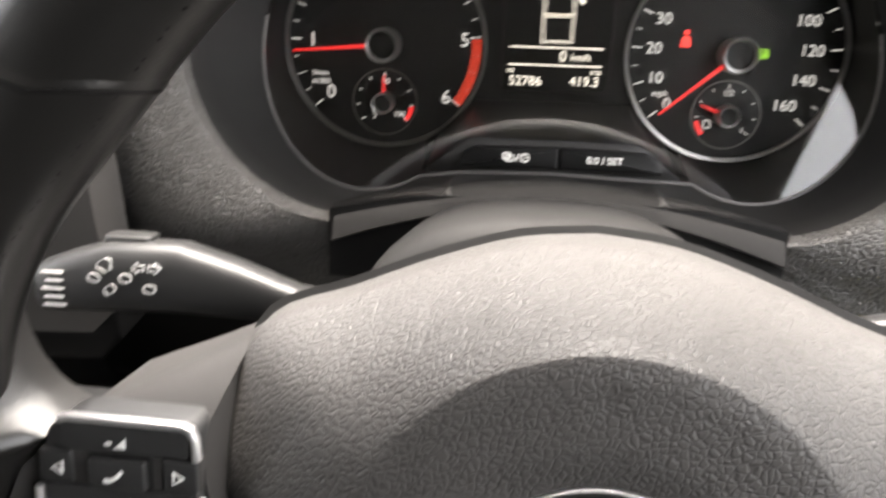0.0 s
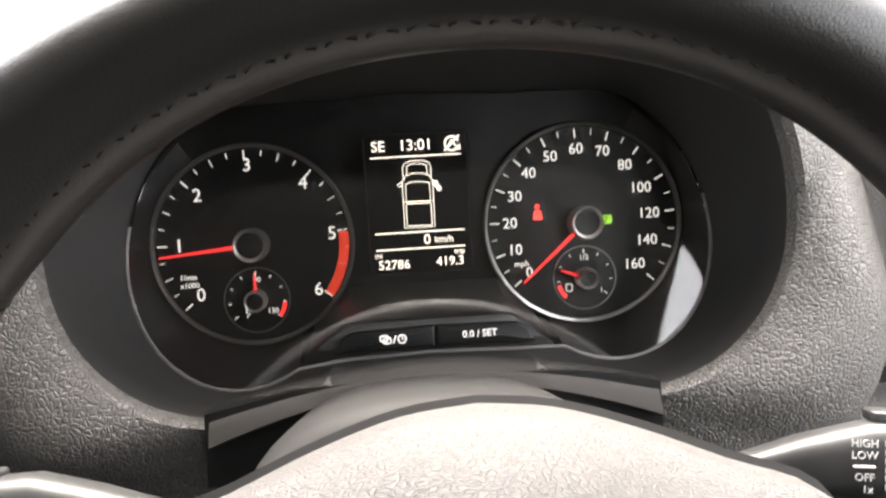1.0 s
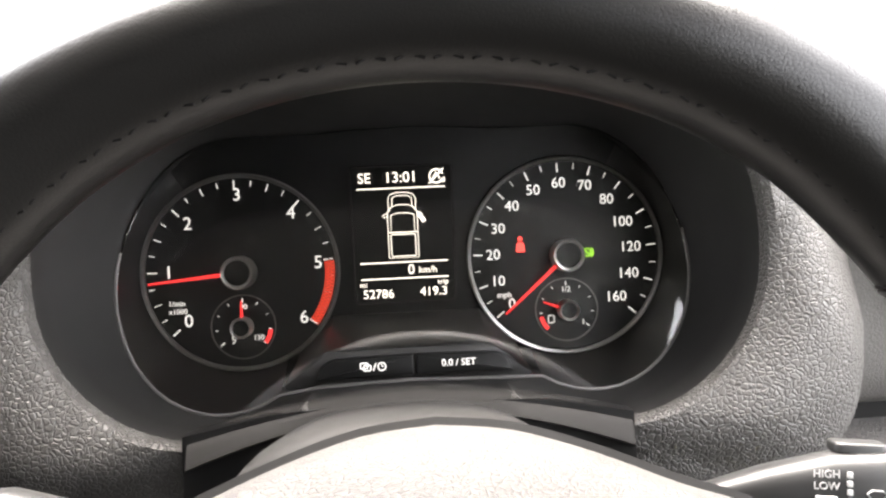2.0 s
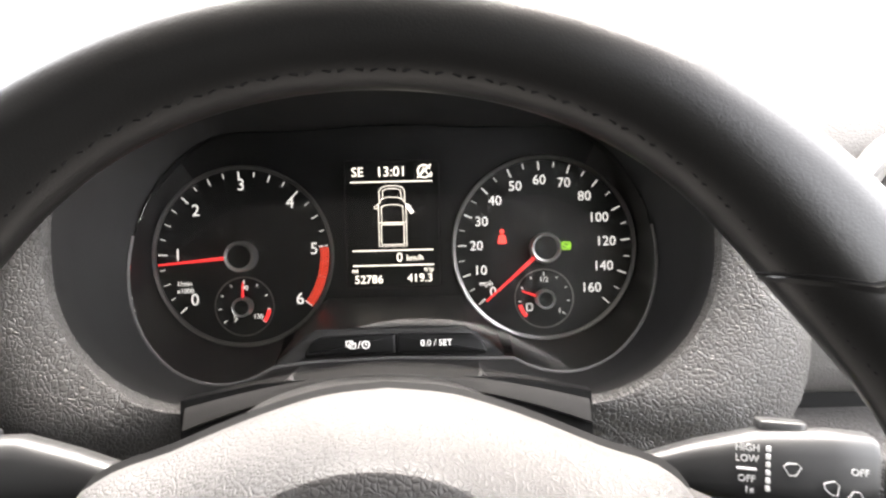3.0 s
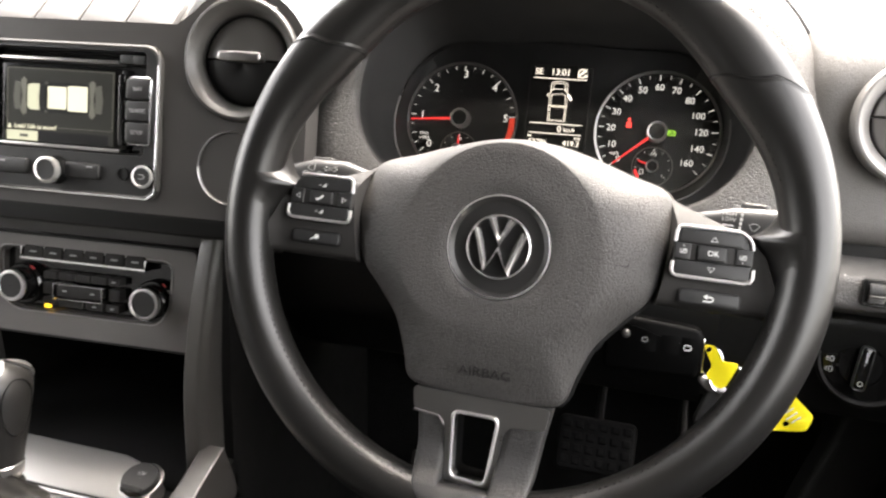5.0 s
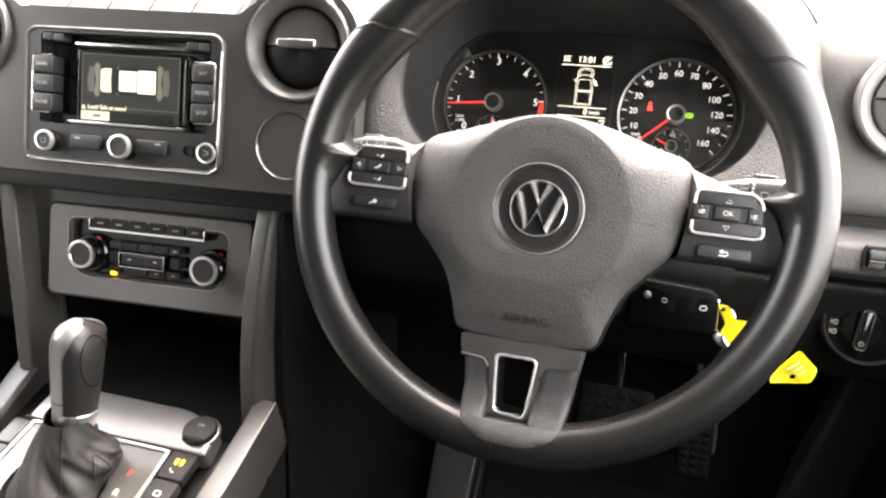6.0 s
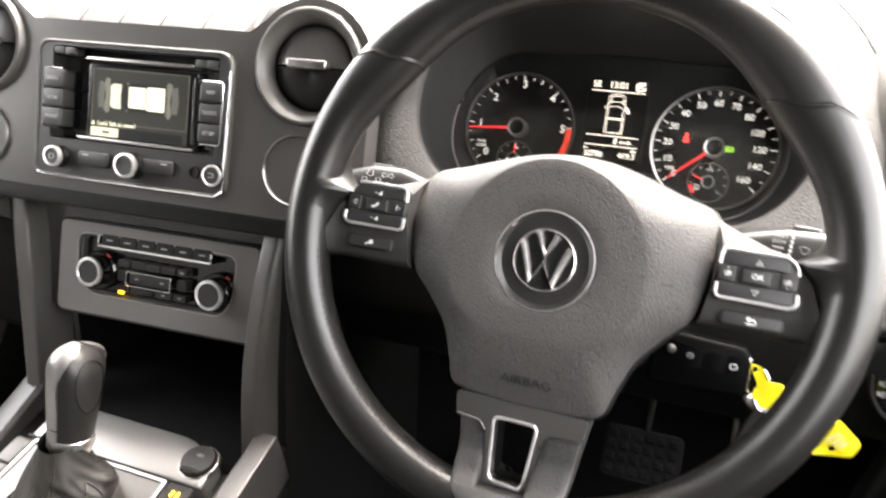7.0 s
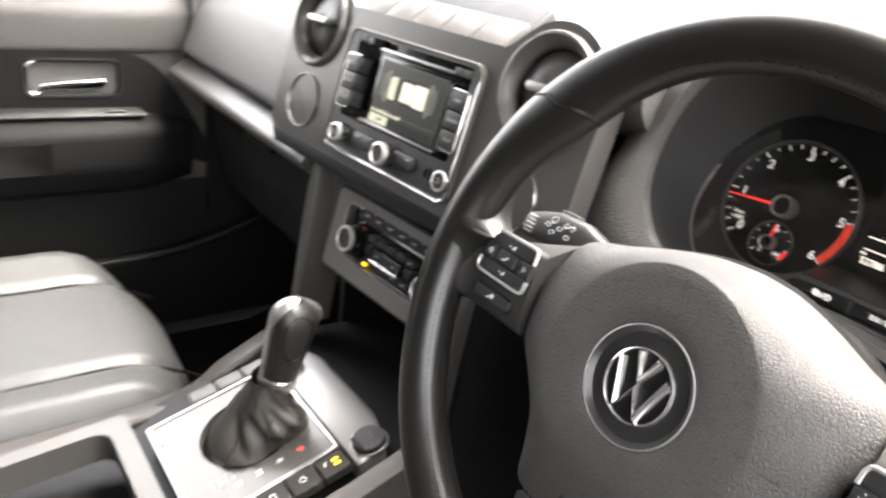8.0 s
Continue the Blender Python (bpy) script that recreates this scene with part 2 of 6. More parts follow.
def plate(outline, holes, z0, z1):
    """A flat plate with holes through it."""
    bm = bmesh.new()
    loops = []
    for pts in [outline, *holes]:
        vs = [bm.verts.new((x, y, z1)) for x, y in pts]
        loops.append(vs)
        for i in range(len(vs)):
            bm.edges.new((vs[i], vs[(i + 1) % len(vs)]))
    bmesh.ops.triangle_fill(bm, use_beauty=True, use_dissolve=False, edges=bm.edges[:])
    front = bm.faces[:]
    back = {}
    for vs in loops:
        for v in vs:
            back[v] = bm.verts.new((v.co.x, v.co.y, z0))
    for f in front:
        bm.faces.new([back[v] for v in reversed(f.verts)])
    for vs in loops:
        for i in range(len(vs)):
            a, c = vs[i], vs[(i + 1) % len(vs)]
            bm.faces.new((a, c, back[c], back[a]))
    return bm


def frame_ring(outer, inner, z0, z1, b=0.0008):
    """A bevelled closed frame between two outlines of the same count."""
    rings = [[(x, y, z0) for x, y in outer], [(x, y, z1 - b) for x, y in outer], [(x, y, z1) for x, y in inset(outer, b)],
             [(x, y, z1) for x, y in inset(inner, -b)], [(x, y, z1 - b) for x, y in inner], [(x, y, z0) for x, y in inner]]
    rings.append(rings[0])
    return loft(rings, True)


def sweep(path, sec, closed=False, up=(0, 0, 1), cap=True, scale=None):
    path = [Vector(p) for p in path]
    n, rings = len(path), []
    for i, p in enumerate(path):
        a = path[i - 1] if (i or closed) else path[0]
        b = path[(i + 1) % n] if (i < n - 1 or closed) else path[-1]
        t = (b - a).normalized()
        s = t.cross(Vector(up)).normalized()
        u = s.cross(t)
        k = scale(i / max(1, n - 1)) if scale else 1.0
        rings.append([tuple(p + s * (x * k) + u * (y * k)) for x, y in sec])
    if closed:
        rings.append(rings[0])
    return loft(rings, True, cap and not closed, cap and not closed)


def smooth_path(pts, n=8):
    pts = [Vector(p) for p in pts]
    out = []
    for i in range(len(pts) - 1):
        p0, p1, p2, p3 = pts[max(0, i - 1)], pts[i], pts[i + 1], pts[min(len(pts) - 1, i + 2)]
        for k in range(n):
            t = k / n
            out.append(0.5 * (2 * p1 + (p2 - p0) * t + (2 * p0 - 5 * p1 + 4 * p2 - p3) * t * t + (3 * p1 - p0 - 3 * p2 + p3) * t ** 3))
    out.append(pts[-1])
    return out


def box(cx, cy, cz, sx, sy, sz, b=0.001):
    """A box with rounded upper edges, centred in x and y, cz at its middle."""
    return prism(rrect(sx, sy, min(b * 1.5, sx / 3, sy / 3), cx, cy, 3), cz - sz / 2, cz + sz / 2, min(b, sz / 3))


def stroke(pts, width, z0, z1, closed=False):
    """A thin flat line along 2D points."""
    n = len(pts)
    left, right = [], []
    for i, p in enumerate(pts):
        a = Vector(pts[i - 1]) if (i or closed) else Vector(p)
        b = Vector(pts[(i + 1) % n]) if (i < n - 1 or closed) else Vector(p)
        t = (b - a).normalized()
        nn = Vector((-t.y, t.x)) * width / 2
        left.append(Vector(p) + nn)
        right.append(Vector(p) - nn)
    rings = [[(left[i].x, left[i].y, z0), (left[i].x, left[i].y, z1), (right[i].x, right[i].y, z1), (right[i].x, right[i].y, z0)] for i in range(n)]
    if closed:
        rings.append(rings[0])
    return loft(rings, True, not closed, not closed)


def ridge(pts, width, z0, z1):
    """A raised bar along 2D points with sloping flanks and a narrow flat top."""
    rings = []
    for i, p in enumerate(pts):
        a = Vector(pts[max(0, i - 1)])
        b = Vector(pts[min(len(pts) - 1, i + 1)])
        t = (b - a).normalized()
        n = Vector((-t.y, t.x)) * width / 2
        zm = z0 + 0.35 * (z1 - z0)
        rings.append([(p[0] + n.x * k, p[1] + n.y * k, z) for k, z in ((1, z0), (1, zm), (0.24, z1), (-0.24, z1), (-1, zm), (-1, z0))])
    return loft(rings, True, True, True)


def letters(s, size, depth=0.0003):
    cu = bpy.data.curves.new("letters", "FONT")
    cu.body, cu.size, cu.align_x, cu.align_y, cu.extrude = s, size, "CENTER", "CENTER", depth / 2
    cu.resolution_u = 3
    cu.offset = 0.0
    ob = bpy.data.objects.new("letters", cu)
    scene.collection.objects.link(ob)
    me = bpy.data.meshes.new_from_object(ob.evaluated_get(bpy.context.evaluated_depsgraph_get()))
    bm = bmesh.new()
    bm.from_mesh(me)
    bmesh.ops.remove_doubles(bm, verts=bm.verts[:], dist=1e-6)
    bpy.data.objects.remove(ob)
    bpy.data.curves.remove(cu)
    bpy.data.meshes.remove(me)
    return bm


def text(s, size, mat, parent, x, y, z, turn=0.0, name="lettering", squeeze=1.0):
    return part(name, letters(s, size), mat, parent, m=pose(x, y, z, 0, 0, turn) @ Matrix.Diagonal((squeeze, 1, 1, 1)))


def profile_x(pts, x0, x1, nx=1, shift=None):
    """A closed y-z profile drawn out along x; shift(x) moves it in y and z."""
    rings = []
    for i in range(nx + 1):
        x = x0 + (x1 - x0) * i / nx
        dy, dz = shift(x) if shift else (0, 0)
        rings.append([(x, y + dy, z + dz) for y, z in pts])
    return loft(rings, True, True, True)


WHEEL = pose(0.0035, 0.0125, 0.7575, 69) @ pose(0, 0, 0, 0, 0, -0.6)
CLUSTER = pose(-0.0035, 0.2785, 0.7815, 72)
RADIO = pose(-0.4185, 0.1245, 0.778, 77, 0, 4)
CLIMATE = pose(-0.416, 0.1330, 0.622, 77, 0, 4)
CONSOLE = pose(-0.41, 0.02, 0.4525, 17)


# ---------- setting ----------
def setting(name, bm, mat, label, category):
    return tagged(part(name, bm, mat), label, category, kind="structure")


def slab(x0, x1, y0, y1, z0, z1):
    v = [(x, y, z) for z in (z0, z1) for x, y in ((x0, y0), (x1, y0), (x1, y1), (x0, y1))]
    return bm_of(v, [(3, 2, 1, 0), (4, 5, 6, 7), (0, 1, 5, 4), (1, 2, 6, 5), (2, 3, 7, 6), (3, 0, 4, 7)])


def build_setting():
    setting("ground", bm_of([(-300, -300, -0.55), (300, -300, -0.55), (300, 300, -0.55), (-300, 300, -0.55)], [(0, 1, 2, 3)]), "asphalt",
            "pale grey forecourt outside the vehicle", "ground")
    floor = profile_x([(-1.3, 0.13), (0.28, 0.13), (0.5, 0.20), (0.62, 0.42), (0.62, 0.72), (0.66, 0.72), (0.66, 0.10), (-1.3, 0.08)], -1.16, 0.38, 1)
    setting("floor", floor, "carpet", "charcoal carpeted cab floor and toe board", "floor")
    roof = profile_x([(-1.3, 1.38), (0.02, 1.38), (0.16, 1.345), (0.17, 1.385), (0.02, 1.42), (-1.3, 1.42)], -1.12, 0.34, 1)
    setting("ceiling", roof, "headliner", "grey fabric headlining under the roof", "ceiling")
    # never in view; windowless and dark to keep light from behind off the wheel
    setting("wall_rear", slab(-1.16, 0.38, -1.34, -1.30, 0.08, 1.42), "lower", "unseen dark rear cab wall without a window", "wall")
    # never in view; sill, rear edge and header added to block light and trim reflections
    side = join(slab(0.34, 0.40, -1.30, -0.56, 0.08, 1.42), slab(0.350, 0.40, -0.56, 0.62, 0.08, 0.715), slab(0.341, 0.40, -0.56, 0.14, 1.315, 1.42))
    setting("wall_driver_side", side, "lower", "unseen dark driver side round an open window, sized to limit the light", "wall")
    side = join(slab(-1.22, -1.17, -1.30, 0.62, 0.08, 0.78), slab(-1.22, -1.17, -1.30, -0.50, 0.78, 1.42))
    setting("wall_passenger_side", side, "lower", "dark body side behind the passenger door", "wall")
    sec = rrect(0.055, 0.09, 0.02)
    for i, x in enumerate((-1.15, 0.41)):
        setting("pillar_%d" % (i + 1), sweep(smooth_path([(x, 0.80, 0.80), (x * 0.99, 0.45, 1.13), (x * 0.97, 0.10, 1.37)], 6), sec), "headliner",
                "grey slanted windscreen pillar", "pillar")
    foot = bpy.data.objects["pillar_2"]
    low = [(0.283, 0.298, 0.8815), (0.345, 0.292, 0.884), (0.345, 0.50, 0.900), (0.300, 0.50, 0.896)]
    mid = [(0.283, 0.292, 0.915), (0.345, 0.284, 0.918), (0.345, 0.47, 0.94), (0.306, 0.47, 0.936)]
    top = [(0.300, 0.268, 1.05), (0.345, 0.262, 1.05), (0.345, 0.40, 1.10), (0.320, 0.40, 1.10)]
    part("pillar_foot", loft([low, mid, top], True, True, True), "cream", foot, "pale beige foot of the pillar trim")
    rim = [(x * 0.97 + 0.0095 - (0.008 if x < 0.31 else 0), y - (0.030 if y < 0.4 else 0), z - 0.014) for x, y, z in low]
    part("foot_seal", loft([[(x, y, z - 0.010) for x, y, z in rim], rim], True, True, True), "strut", foot, "grey rubber edge under the pillar foot")


# ---------- dashboard ----------
def round_pts(pts, r, n=4):
    """Rounds the corners of a closed 2D outline."""
    out = []
    for i, p in enumerate(pts):
        p, a, b = Vector(p), Vector(pts[i - 1]), Vector(pts[(i + 1) % len(pts)])
        d = min(r, (a - p).length * 0.45, (b - p).length * 0.45)
        p0, p1 = p + (a - p).normalized() * d, p + (b - p).normalized() * d
        for k in range(n + 1):
            t = k / n
            q = p0 * (1 - t) ** 2 + p * 2 * t * (1 - t) + p1 * t * t
            out.append((q.x, q.y))
    return out


def air_vent(parent, m, r, turn=0.0, ring="fascia", label="round air vent with grey ring", flaps=("strut", "black")):
    """A round vent: a broad sloping ring, a dark bowl and a two-part flap with its slider."""
    vent = part("air_vent", lathe([(r + 0.0030, -0.024), (r + 0.0030, 0.0020), (r + 0.0016, 0.0042), (r - 0.0004, 0.0046), (r - 0.0022, 0.0030), (r - 0.0040, 0.0016), (r - 0.0075, -0.0040), (r - 0.0095, -0.0090)], 64),
                ring, parent, label, m)
    q = r - 0.0090
    part("bowl", lathe([(q, -0.007), (q - 0.001, -0.016), (q - 0.004, -0.032), (0.0005, -0.036)], 48), "black", vent)
    k = q * 0.95
    for s in (1, -1):
        rows = []
        for i in range(13):
            e = math.pi / 2 * i / 12
            rows.append([(k * math.sin(e) * math.cos(a), s * (0.0010 + k * math.sin(e) * math.sin(a)), -0.012 + 0.0105 * math.cos(e) - 0.003 * math.sin(a)) for a in [math.pi * j / 28 for j in range(29)]])
        rows.append([(x, y, -0.026) for x, y, _ in rows[-1]])
        part("flap", loft(rows, False), flaps[0 if s > 0 else 1], vent, m=pose(0, 0, 0, 0, 0, turn))
    part("slider", box(0, 0.002, 0.001, r * 0.80, 0.0080, 0.010, 0.002), "satin", vent, "satin silver vent slider", m=pose(0, 0, 0, 0, 0, turn))
    return vent


def outline_cluster(r=0.0705, n=26):
    """Outline of the instrument panel: two round lobes bridged above and below."""
    c, pts = 0.0885, []
    for i in range(n + 1):
        a = radians(-128 + (90 + 128) * i / n)
        pts.append((c + r * math.cos(a), -0.003 + r * math.sin(a) * (1.05 if math.sin(a) > 0 else 1.0)))
    pts += [(0.045 - 0.0225 * k, 0.0725 + 0.0006 * (4 - abs(k - 2) ** 2) * 0.5) for k in range(5)]
    for i in range(n + 1):
        a = radians(90 + 218 * i / n)
        pts.append((-c + r * math.cos(a), -0.003 + r * math.sin(a) * (1.05 if math.sin(a) > 0 else 1.0)))
    pts += [(-0.036 + 0.018 * k, -0.0605) for k in range(5)]
    return pts


def cover_z(y):
    """Height of the sloping instrument cover, which leans out towards its lower edge."""
    return 0.028 - 0.33 * y


def outline_cover(grow=0.0, n=26):
    """Outline of the clear cover, point for point beside outline_cluster()."""
    c, pts = 0.0885, []

    def lobe(a, s):
        low = 0.0665 if s < 0 else 0.0642
        x, y = (0.0555 + grow) * math.cos(a), (0.072 if math.sin(a) > 0 else low) * math.sin(a)
        return s * c + x + (0.0025 if s > 0 else 0.0), -0.003 + y + grow * math.sin(a)

    for i in range(n + 1):
        pts.append(lobe(radians(-118 + 208 * i / n), 1))
    pts += [(0.045 - 0.0225 * k, 0.0692 + grow + 0.0006 * (4 - abs(k - 2) ** 2)) for k in range(5)]
    for i in range(n + 1):
        pts.append(lobe(radians(90 + 208 * i / n), -1))
    pts += [(-0.042 + 0.021 * k, -0.0592 - grow + 0.0012 * (1 - abs(k - 2) / 2)) for k in range(5)]
    return pts


def build_binnacle(dash):
    base = outline_cluster()

    def hood(x, y, a, bt, bb, e):
        """The point of a rounded outline in the direction of (x, y)."""
        b = bt if y > 0 else bb
        t = math.atan2(y / b, x / a)
        c, s = math.cos(t), math.sin(t)
        e = e if y > 0 else 5.0
        return a * abs(c) ** (2 / e) * (1 if c > 0 else -1), b * abs(s) ** (2 / e) * (1 if s > 0 else -1)

    def ring(fn):
        return [fn(x, y) for x, y in base]

    def rim(x, y, g, w):
        k = 1.0 + g
        top = 1 + 0.30 * max(0, min(1, y / 0.07))
        return (x * k, y * k * top, w + 0.016 * max(0, y / 0.07))

    cover = outline_cover(0.0006)
    tunnel = [[(x, y, cover_z(y) - 0.020) for x, y in cover], [(x, y, cover_z(y) + 0.001) for x, y in cover],
              ring(lambda x, y: rim(x, y, 0.0, 0.062)), ring(lambda x, y: rim(x, y, 0.005, 0.080))]
    part("hood_lining", loft(tunnel), "hood", dash, "matt black inner hood round the instruments", CLUSTER)

    def outer(x, y, k, w_top, w_low):
        p = hood(x, y, 0.2115 * k, 0.160 * k, 0.120 * k, 2.3)
        f = max(0, min(1, (p[1] + 0.05) / 0.10))
        return (p[0], p[1], w_low + (w_top - w_low) * f * f * (3 - 2 * f))

    def mid(x, y, t):
        a, b = rim(x, y, 0.03, 0.089), outer(x, y, 0.985, 0.052, 0.080)
        return tuple(a[i] + (b[i] - a[i]) * t + (0.010 * math.sin(math.pi * t) * (1 if y > -0.03 else min(1, max(0, (abs(x) - 0.085) / 0.045))) if i == 2 else 0) for i in range(3))

    shell = [ring(lambda x, y: rim(x, y, 0.005, 0.080)), ring(lambda x, y: rim(x, y, 0.012, 0.0865)), ring(lambda x, y: rim(x, y, 0.03, 0.089))]
    shell += [ring(lambda x, y, t=t: mid(x, y, t)) for t in (0.25, 0.5, 0.75, 0.95)]
    shell += [ring(lambda x, y: outer(x, y, 1.0, 0.040, 0.070)), ring(lambda x, y: outer(x, y, 1.0, 0.030, 0.050)), ring(lambda x, y: outer(x, y, 1.02, -0.10, -0.05))]
    part("binnacle", loft(shell), "dash", dash, "grained dark grey instrument hood", CLUSTER)
    for s in (-1, 1):
        line = [outer(x, y, 1.006, 0.036, 0.058) for x, y in base]
        line = sorted([p for p in line if s * p[0] > 0.12 and -0.10 < p[1] < 0.135], key=lambda p: p[1])
        part("hood_gap", sweep(line, circle(0.0026, n=8)), "black", dash, m=CLUSTER)
    # smooth shelf under the instruments, between two seams
    rows = []
    for i in range(25):
        u = -0.0945 + 0.190 * i / 24
        k = abs(u) / 0.095
        top = -0.0545 - 0.0142 * k ** 1.7
        low = top - 0.0075 - 0.0060 * k ** 2
        rows.append([(u, top - 0.0130, 0.006), (u, top - 0.0050, 0.050), (u, top - 0.0008, 0.0780), (u, top - 0.0008, 0.0845), (u, top - 0.0014, 0.0868), (u, top - 0.0030, 0.0895), (u, 0.5 * (top + low), 0.0925), (u, low, 0.0948), (u, low - 0.001, 0.0935), (u, low - 0.006, 0.006)])
    part("shelf", loft(rows, True, True, True), "shelf", dash, "smooth grey shelf under the instruments", CLUSTER)
    for s in (-1, 1):
        gap = [(s * 0.0965, -0.0690), (s * 0.0972, -0.1000), (s * 0.030, -0.1000), (s * 0.030, -0.0600), (s * 0.060, -0.0620)]
        part("shadow_gap", prism(gap if s > 0 else gap[::-1], 0.080, 0.0902), "black", dash, m=CLUSTER)


def build_dashboard():
    dash = thing("dashboard", "dark grey moulded dashboard with grained upper half", "dashboard")
    top = round_pts([(0.170, 0.850), (0.235, 0.885), (0.42, 0.893), (0.86, 0.880), (0.86, 0.83), (0.40, 0.80), (0.21, 0.80)], 0.03, 5)
    part("top_pad", profile_x(top, -0.660, -0.175, 5), "dash", dash, "grained dark grey dashboard top")
    top = round_pts([(0.225, 0.856), (0.275, 0.885), (0.42, 0.893), (0.86, 0.880), (0.86, 0.83), (0.40, 0.80), (0.25, 0.80)], 0.03, 5)
    part("top_pad", profile_x(top, -1.145, -0.658, 4), "dash", dash, "grained dark grey dashboard top")
    top = round_pts([(0.345, 0.80), (0.355, 0.885), (0.42, 0.893), (0.86, 0.880), (0.86, 0.83), (0.40, 0.78)], 0.02, 4)
    part("top_pad", profile_x(top, -0.178, 0.193, 4), "dash", dash, "grained dark grey dashboard top")
    build_binnacle(dash)
    # centre fascia with its vents
    out = [(0.232, -0.066), (0.232, 0.055)]
    out += circle(0.0575, 0.1745, 0.057, 14, 0, 140, True)
    out += [(0.115, 0.083), (-0.115, 0.083)]
    out += circle(0.0575, -0.1745, 0.057, 14, 40, 180, True)
    out += [(-0.232, 0.055), (-0.232, -0.066), (-0.222, -0.0755), (0.222, -0.0755)]
    holes = [rrect(0.2105, 0.1285, 0.013), circle(0.0505, 0.1745, 0.057, 36), circle(0.0505, -0.1745, 0.057, 36)]
    part("centre_fascia", plate(out, holes, -0.028, -0.002), "fascia", dash, "smooth grey centre fascia", RADIO)
    lip = [(0.231, -0.064), (0.221, -0.0745), (-0.221, -0.0745), (-0.231, -0.064), (-0.231, -0.082), (-0.221, -0.0925), (0.221, -0.0925), (0.231, -0.082)]
    part("fascia_lip", prism(lip, -0.05, -0.006, 0.003), "black", dash, m=RADIO)
    for s in (1, -1):
        air_vent(dash, RADIO @ pose(s * 0.1745, 0.057, 0.0), 0.0465, 0.0, "strut")
        part("round_cover", lathe([(0.030, -0.003), (0.030, -0.0008), (0.0292, 0.0), (0.0285, -0.0012), (0.0275, -0.0012), (0.0001, -0.0006)], 48), "fascia", dash,
             "round blank cover with a fine bright edge", RADIO @ pose(s * 0.170, -0.0315, 0.0))
        part("cover_ring", lathe([(0.0302, -0.003), (0.0306, 0.0002), (0.0300, 0.0008), (0.0295, 0.0002), (0.0293, -0.002)], 48), "satin", dash,
             m=RADIO @ pose(s * 0.170, -0.0315, 0.0))
    # switch row over the radio
    row = RADIO @ pose(0, 0.0790, -0.0040, -40)
    part("switch_shelf", box(0, 0.030, -0.0235, 0.224, 0.075, 0.040, 0.003), "black", dash, m=row)
    for i in range(5):
        part("blank_switch", box(-0.0880 + 0.044 * i, 0.0185, -0.001, 0.0420, 0.0345, 0.008, 0.0012), "fascia", dash, "smooth blank switch", row)
    # body behind the climate panel
    body = round_pts([(-0.150, 0.085), (0.150, 0.085), (0.150, -0.055), (-0.150, -0.055)], 0.01)
    part("stack_body", prism(body, -0.14, -0.012, 0.003), "fascia", dash, "smooth dark grey centre stack body", CLIMATE)
    sec = round_pts([(-0.015, -0.030), (0.001, -0.032), (0.007, -0.026), (0.009, 0.018), (-0.015, 0.018)], 0.003)
    path = smooth_path([(-0.268, 0.165, 0.688), (-0.270, 0.145, 0.64), (-0.272, 0.130, 0.59), (-0.273, 0.121, 0.54), (-0.274, 0.118, 0.47)], 6)
    part("strut", sweep(path, sec, up=(0, 1, 0)), "strut", dash, "grey side strut of the centre stack")
    sec = round_pts([(-0.004, -0.024), (0.002, -0.032), (0.019, -0.030), (0.019, 0.018), (-0.005, 0.018)], 0.003)
    path = smooth_path([(-0.590, 0.160, 0.688), (-0.578, 0.145, 0.64), (-0.570, 0.134, 0.59), (-0.564, 0.125, 0.53), (-0.560, 0.118, 0.480)], 6)
    part("strut", sweep(path, sec, up=(0, 1, 0)), "strut", dash, "grey side strut of the centre stack")
    # open tray under the climate panel
    tray = join(slab(-0.56, -0.27, 0.30, 0.31, 0.44, 0.60), slab(-0.56, -0.27, 0.08, 0.31, 0.44, 0.455), slab(-0.56, -0.27, 0.14, 0.31, 0.565, 0.575),
                slab(-0.57, -0.562, 0.165, 0.31, 0.3, 0.60), slab(-0.27, -0.262, 0.165, 0.31, 0.3, 0.60))
    part("open_tray", tray, "black", dash, "open black storage tray")
    # passenger side
    pts = round_pts([(0.236, 0.868), (0.166, 0.80), (0.126, 0.702), (0.16, 0.697), (0.24, 0.70), (0.28, 0.86)], 0.020, 6)
    part("passenger_panel", profile_x(pts, -1.10, -0.655, 6), "dash", dash, "grained passenger airbag panel")
    pts = round_pts([(0.152, 0.699), (0.112, 0.676), (0.109, 0.664), (0.130, 0.650), (0.19, 0.655), (0.19, 0.699)], 0.006)
    part("passenger_lip", profile_x(pts, -1.115, -0.590, 8), "strut", dash, "smooth grey lip along the passenger side")
    pts = round_pts([(0.165, 0.655), (0.175, 0.56), (0.20, 0.47), (0.26, 0.45), (0.30, 0.655)], 0.015)
    box_lid = part("glovebox_lid", profile_x(pts, -1.07, -0.63, 4), "matt", dash, "black glovebox lid")
    part("latch", box(-0.85, 0.0, 0.0, 0.10, 0.022, 0.008, 0.002), "black", box_lid, m=pose(0, 0.166, 0.625, 84))
    part("end_cap", slab(-1.15, -1.105, 0.15, 0.60, 0.66, 0.86), "dash", dash)
    part("end_cap", slab(-1.15, -1.105, 0.18, 0.60, 0.40, 0.655), "matt", dash)
    # driver side outer panel, trim strip and switch panel
    pts = round_pts([(0.200, 0.715), (0.210, 0.775), (0.222, 0.842), (0.250, 0.874), (0.310, 0.889), (0.42, 0.893), (0.86, 0.880), (0.86, 0.83), (0.40, 0.80), (0.26, 0.712)], 0.022, 6)
